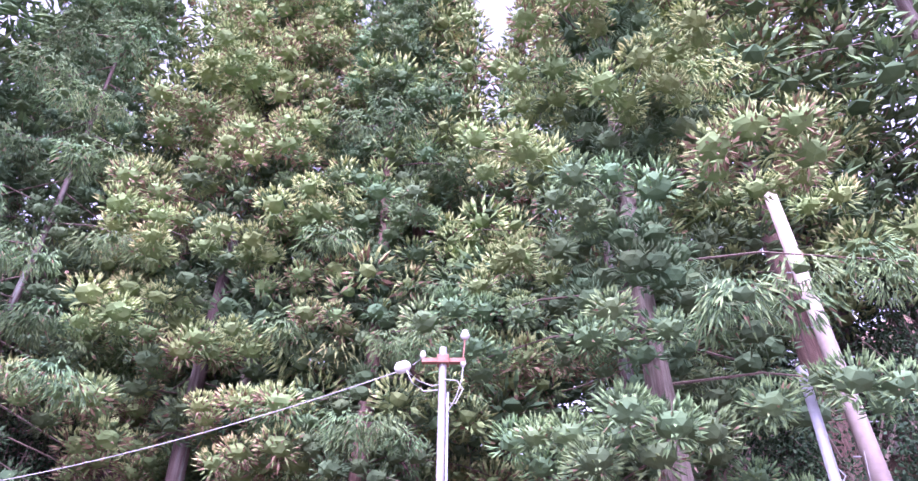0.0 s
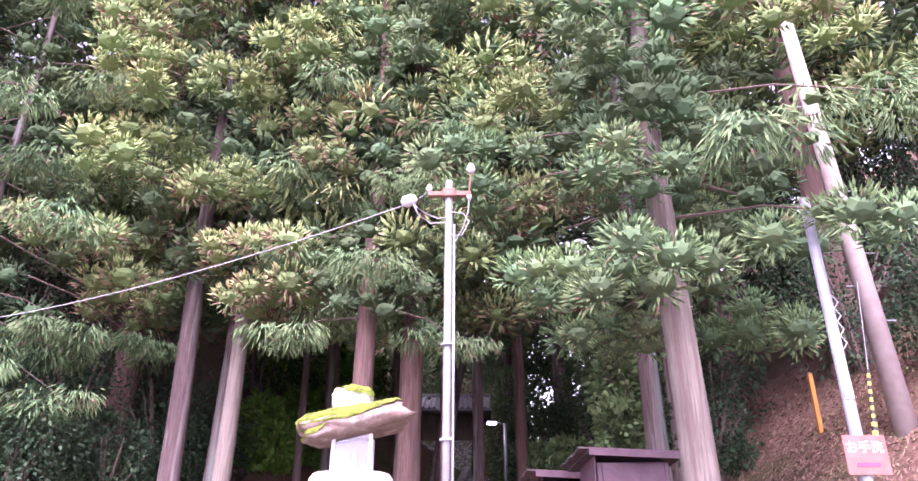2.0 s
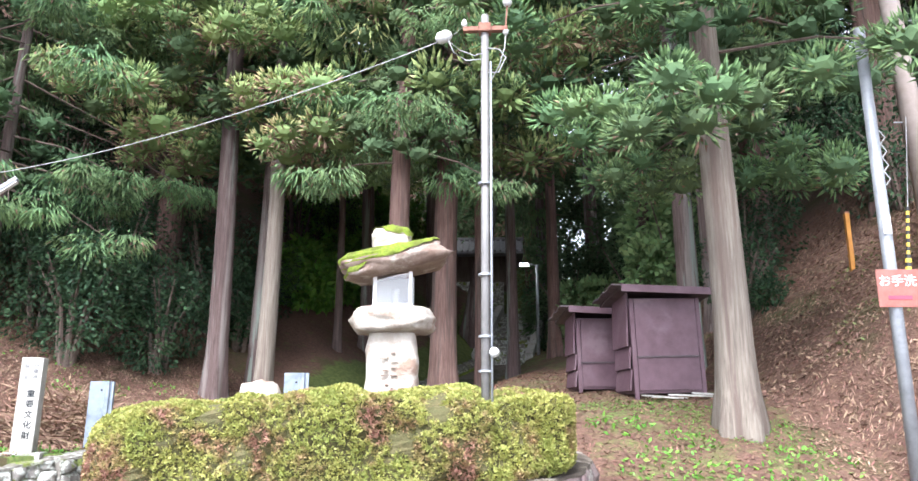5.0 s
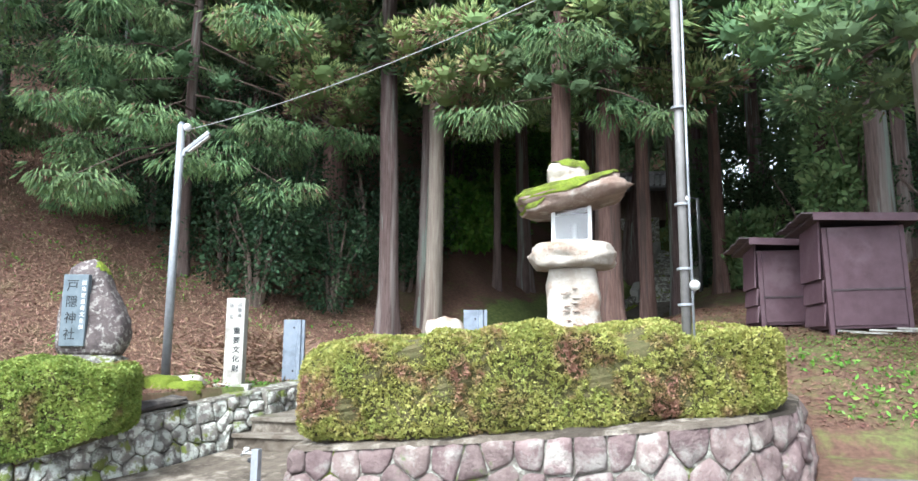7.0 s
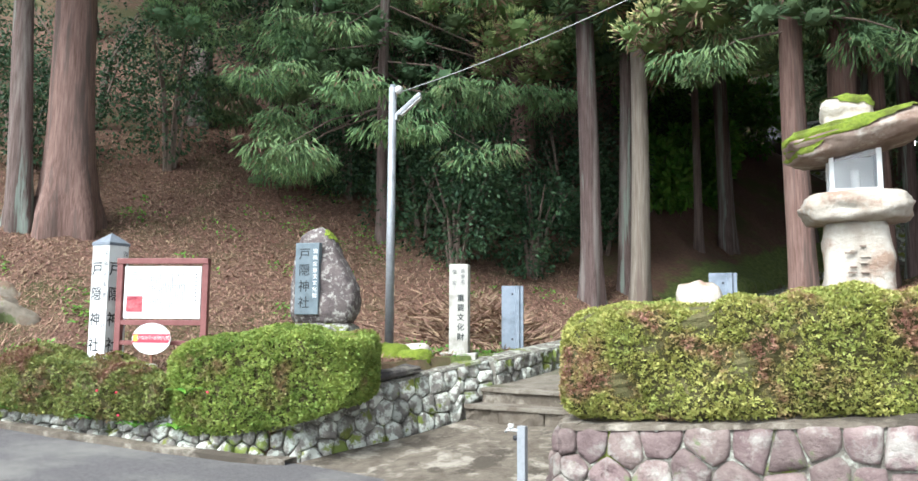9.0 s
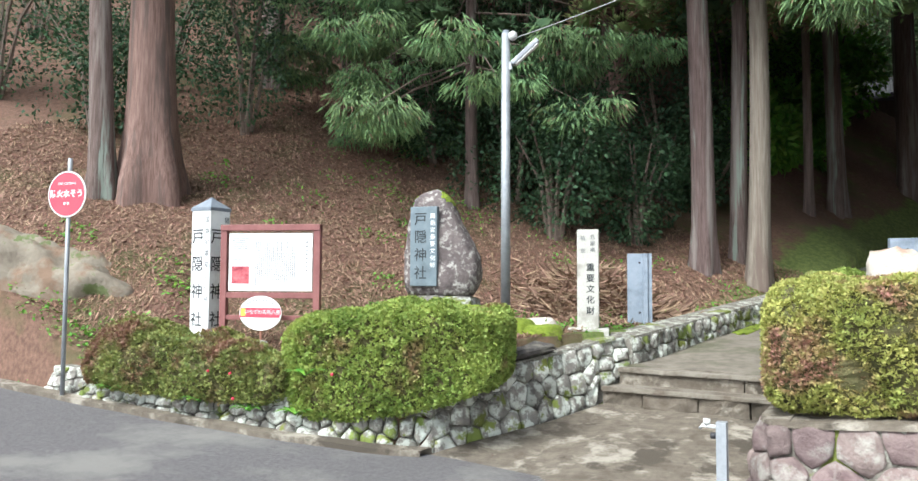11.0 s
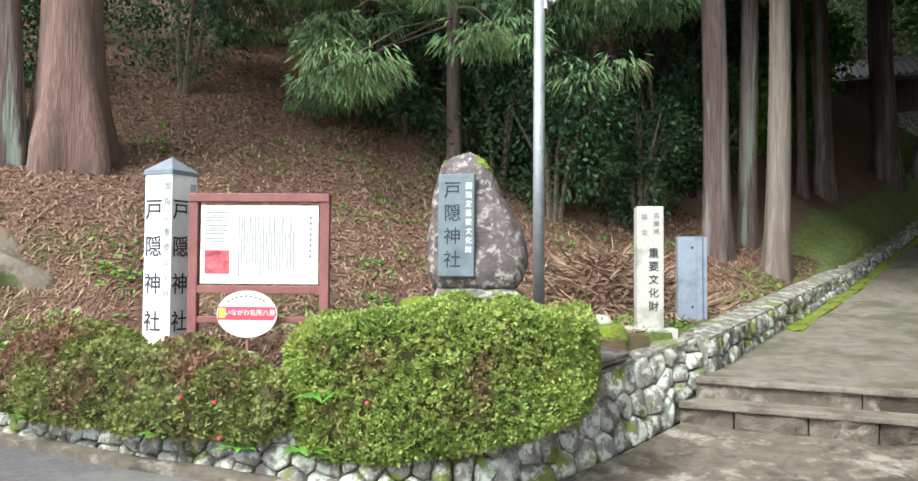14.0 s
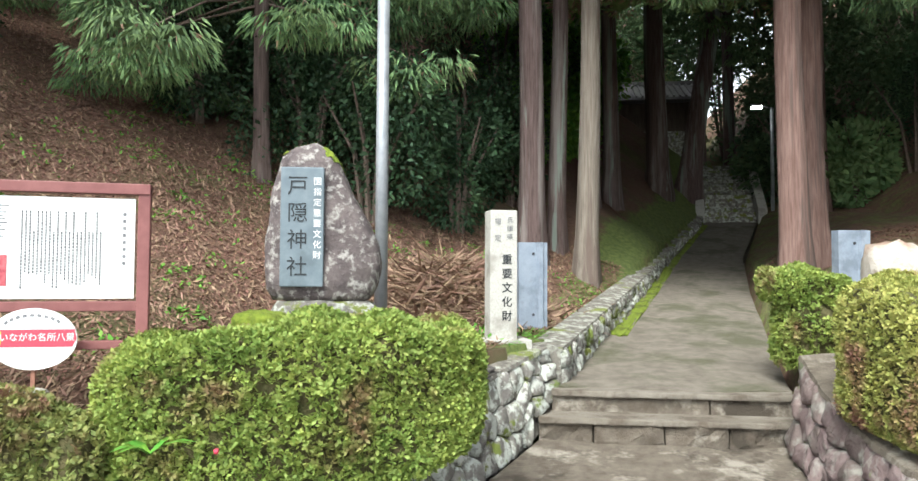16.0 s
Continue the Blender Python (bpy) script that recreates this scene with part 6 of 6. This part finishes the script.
# ---- ground cover ----
def litter(name, label, x0, x1, y0, y1, count, material, seed, keep, size=(0.05, 0.13), lift=0.012):
    rnd = np.random.default_rng(seed)
    x, y = rnd.uniform(x0, x1, count), rnd.uniform(y0, y1, count)
    ok = keep(x, y)
    x, y = x[ok], y[ok]
    n = len(x)
    p = np.stack([x, y, ground_z(x, y) + lift], 1)
    a = rnd.uniform(0, math.tau, n)
    slope = (ground_z(x + 0.1 * np.cos(a), y + 0.1 * np.sin(a)) - ground_z(x, y)) / 0.1
    way = np.stack([np.cos(a), np.sin(a), slope + rnd.normal(scale=0.25, size=n)], 1)
    side = np.stack([-np.sin(a), np.cos(a), rnd.normal(scale=0.35, size=n)], 1)
    ln = rnd.uniform(*size, (n, 1))
    w = np.minimum(ln * rnd.uniform(0.08, 0.24, (n, 1)), 0.010)
    q = np.stack([p, p + way * ln * 0.5 + side * w, p + way * ln + np.array([0, 0, 0.01]), p + way * ln * 0.5 - side * w], 1)
    return tagged(leafy(name, q, M[material], None, label, "stuff"), category="leaf litter")


west_side = lambda x, y: (x < path_l(y) - 0.45) & (y > np.interp(x, TX, TY) + 0.25)
east_side = lambda x, y: (x > path_r(y) + 0.3) & (y > np.interp(x, TX, TY) + 0.25) & (y > 7.6)
litter("fallen_leaves", "brown fallen cedar twigs and leaves on the slope", -17, -4, 6, 16, 190000, "leaf_dry", 61, west_side, (0.02, 0.065))
litter("fallen_leaves", "pale dry twigs scattered on the slope", -17, -4, 6, 16, 52000, "straw", 62, west_side, (0.05, 0.14))
litter("fallen_leaves", "brown leaves under the eastern cedars", -3, 9, 7.6, 18, 60000, "leaf_dry", 63, east_side, (0.03, 0.08))
litter("fallen_leaves", "pale dry stalks and twigs on the eastern bank", 3.4, 9.5, 7.6, 16, 16000, "straw", 66, east_side, (0.04, 0.13))
litter("fallen_leaves", "few dry leaves on the path and ramp", -6.3, -2.4, 6.6, 15, 260, "leaf_dry", 64, lambda x, y: (x > path_l(y) + 0.1) & (x < path_r(y) - 0.1), (0.03, 0.07), 0.065)
litter("short_grass", "short mossy grass beside the path and sheds", -6, 4, 8.8, 15, 26000, "fresh", 65, lambda x, y: ((x < path_l(y) - 0.3) & (x > path_l(y) - 1.0) & (np.sin(x * 3 + y * 2) > -0.1)) | ((x > 0.9) & (x < 3.4) & (y < 11.0) & (np.sin(x * 1.8 + y * 2.3) > 0.1)), (0.03, 0.07))


def brush_heap():
    rnd = np.random.default_rng(9)
    n = 7000
    x, y = rnd.normal(-6.75, 0.55, n), rnd.normal(11.5, 0.35, n)
    hgt = 0.72 * np.exp(-((x + 6.75) ** 2 / 0.55 + (y - 11.6) ** 2 / 0.35))
    p = np.stack([x, y, ground_z(x, y) + hgt * rnd.uniform(0.2, 1.0, n)], 1)
    a = rnd.uniform(0, math.tau, n)
    way = np.stack([np.cos(a), np.sin(a), rnd.normal(scale=0.35, size=n)], 1)
    side = np.cross(way, rnd.normal(size=(n, 3)))
    side /= np.linalg.norm(side, axis=1)[:, None]
    ln = rnd.uniform(0.15, 0.5, (n, 1))
    tagged(leafy("brush_heap", np.stack([p, p + way * ln * 0.5 + side * 0.012, p + way * ln, p + way * ln * 0.5 - side * 0.012], 1), M["straw"], None, "heap of dry cut twigs and straw behind the marker", "stuff"), category="brush heap")


brush_heap()


def weed(label, x, y, z, size, seed, material="fresh", n=14, width=0.16):
    rnd = np.random.default_rng(seed)
    ob = thing("weed", label, "plant", pose(x, y, z), group="small wild plants")
    q = []
    for _ in range(n):
        a = rnd.uniform(0, math.tau)
        d = np.array([math.cos(a), math.sin(a), 0])
        s = np.array([-d[1], d[0], 0])
        l = size * rnd.uniform(0.6, 1.2)
        prev = np.zeros(3)
        for k in range(3):
            t = (k + 1) / 3
            nxt = d * l * t + np.array([0, 0, l * (0.9 * t - 0.65 * t * t)])
            w0, w1 = width * size * (0.5 + 0.5 * math.sin(math.pi * k / 3)), width * size * math.sin(math.pi * t) * 0.9 + 0.002
            q.append([prev - s * w0 * 0.5, prev + s * w0 * 0.5, nxt + s * w1 * 0.5, nxt - s * w1 * 0.5])
            prev = nxt
    leafy("leaves", np.array(q), M[material], ob)
    return ob


def clump(label, x, y, size, seed, material="fresh", n=70):
    rnd = np.random.default_rng(seed)
    ob = thing("weed", label, "plant", pose(x, y, gz(x, y)), group="small wild plants")
    r, a = size * np.sqrt(rnd.uniform(0, 1, n)), rnd.uniform(0, math.tau, n)
    c = np.stack([r * np.cos(a) * 1.5, r * np.sin(a), np.zeros(n)], 1)
    c[:, 2] = ground_z(c[:, 0] + x, c[:, 1] + y) - gz(x, y) + rnd.uniform(0.0, 0.55, n) * size * (1.1 - r / size)
    way = rnd.normal(size=(n, 3)) * np.array([1, 1, 0.4]) + np.array([0, 0, 0.35])
    way /= np.linalg.norm(way, axis=1)[:, None]
    side = np.cross(way, rnd.normal(scale=0.4, size=(n, 3)) + np.array([0, -0.3, 1]))
    side /= np.linalg.norm(side, axis=1)[:, None]
    ln = rnd.uniform(0.04, 0.09, (n, 1))
    leafy("leaves", np.stack([c, c + way * ln * 0.5 + side * ln * 0.25, c + way * ln, c + way * ln * 0.5 - side * ln * 0.25], 1), M[material], ob)
    return ob


pick_spot = random.Random(17)
placed = 0
while placed < 46:
    x, y = pick_spot.uniform(-14.0, -5.2), pick_spot.uniform(7.0, 14.5)
    if x > path_l(y) - 0.6 or y < float(np.interp(x, TX, TY)) + 0.9 or math.hypot(x + 7.3, y - 8) < 0.9:
        continue
    clump("low green leafy weed on the brown slope", x, y, pick_spot.uniform(0.15, 0.42), 100 + placed, n=pick_spot.randint(30, 90))
    placed += 1
for k, (x, y, r) in enumerate(((-11.0, 6.6, 0.3), (-11.9, 6.3, 0.4), (-11.4, 6.2, 0.3), (-12.4, 6.4, 0.4), (1.6, 8.3, 0.35), (2.4, 8.0, 0.4), (1.9, 8.9, 0.3), (3.2, 8.5, 0.35), (1.3, 9.4, 0.3), (2.9, 7.7, 0.35))):
    clump("bright green clover patch at the edge of the road", x, y, r, 170 + k, n=110)
for k, (x, y, r) in enumerate(((4.6, 9.4, 0.5), (5.2, 10.6, 0.6), (6.6, 9.8, 0.5), (4.9, 11.9, 0.6), (6.9, 11.6, 0.6), (5.6, 9.0, 0.5), (4.2, 10.6, 0.5), (7.4, 10.4, 0.6), (6.2, 12.6, 0.6))):
    clump("tangled dry and green scrub on the eastern bank", x, y, r, 190 + k, "cedar_bank" if k % 3 else "straw", n=220)
for k, (x, y, z) in enumerate(((-8.75, 5.83, 0.42), (-8.2, 5.95, 0.36), (-9.9, 5.72, 0.45), (-7.75, 6.08, 0.35))):
    weed("fresh fern growing from the roadside wall", x, y, z, 0.2, 140 + k, width=0.22)
weed("tall glossy weed growing through the hedge", -7.62, 6.06, 0.72, 0.2, 151, n=9, width=0.25)
rnd = random.Random(6)
for k in range(5):
    x = rnd.uniform(-9.6, -6.6)
    y = 5.69 + (0.0 if x < -8.1 else (x + 8.1) * 0.32)
    bm = rock(0.013, 0.011, 0.013, k, 0.4, 2)
    f = tagged(mesh_ob("azalea_flower", bm, M["flower"]), "single red azalea bloom on the hedge", "flower", "late azalea blooms")
    f.matrix_world = pose(x, y, rnd.uniform(0.4, 0.85))
bank = tagged(mesh_ob("rock_face", rock(1.35, 0.8, 1.1, 77, 0.22, 5, 1.9), M["rock_face"], True), "bare grey rock outcrop behind the red sign", "rock")
bank.matrix_world = pose(-13.0, 6.9, 0.95, 0, 22, 30)
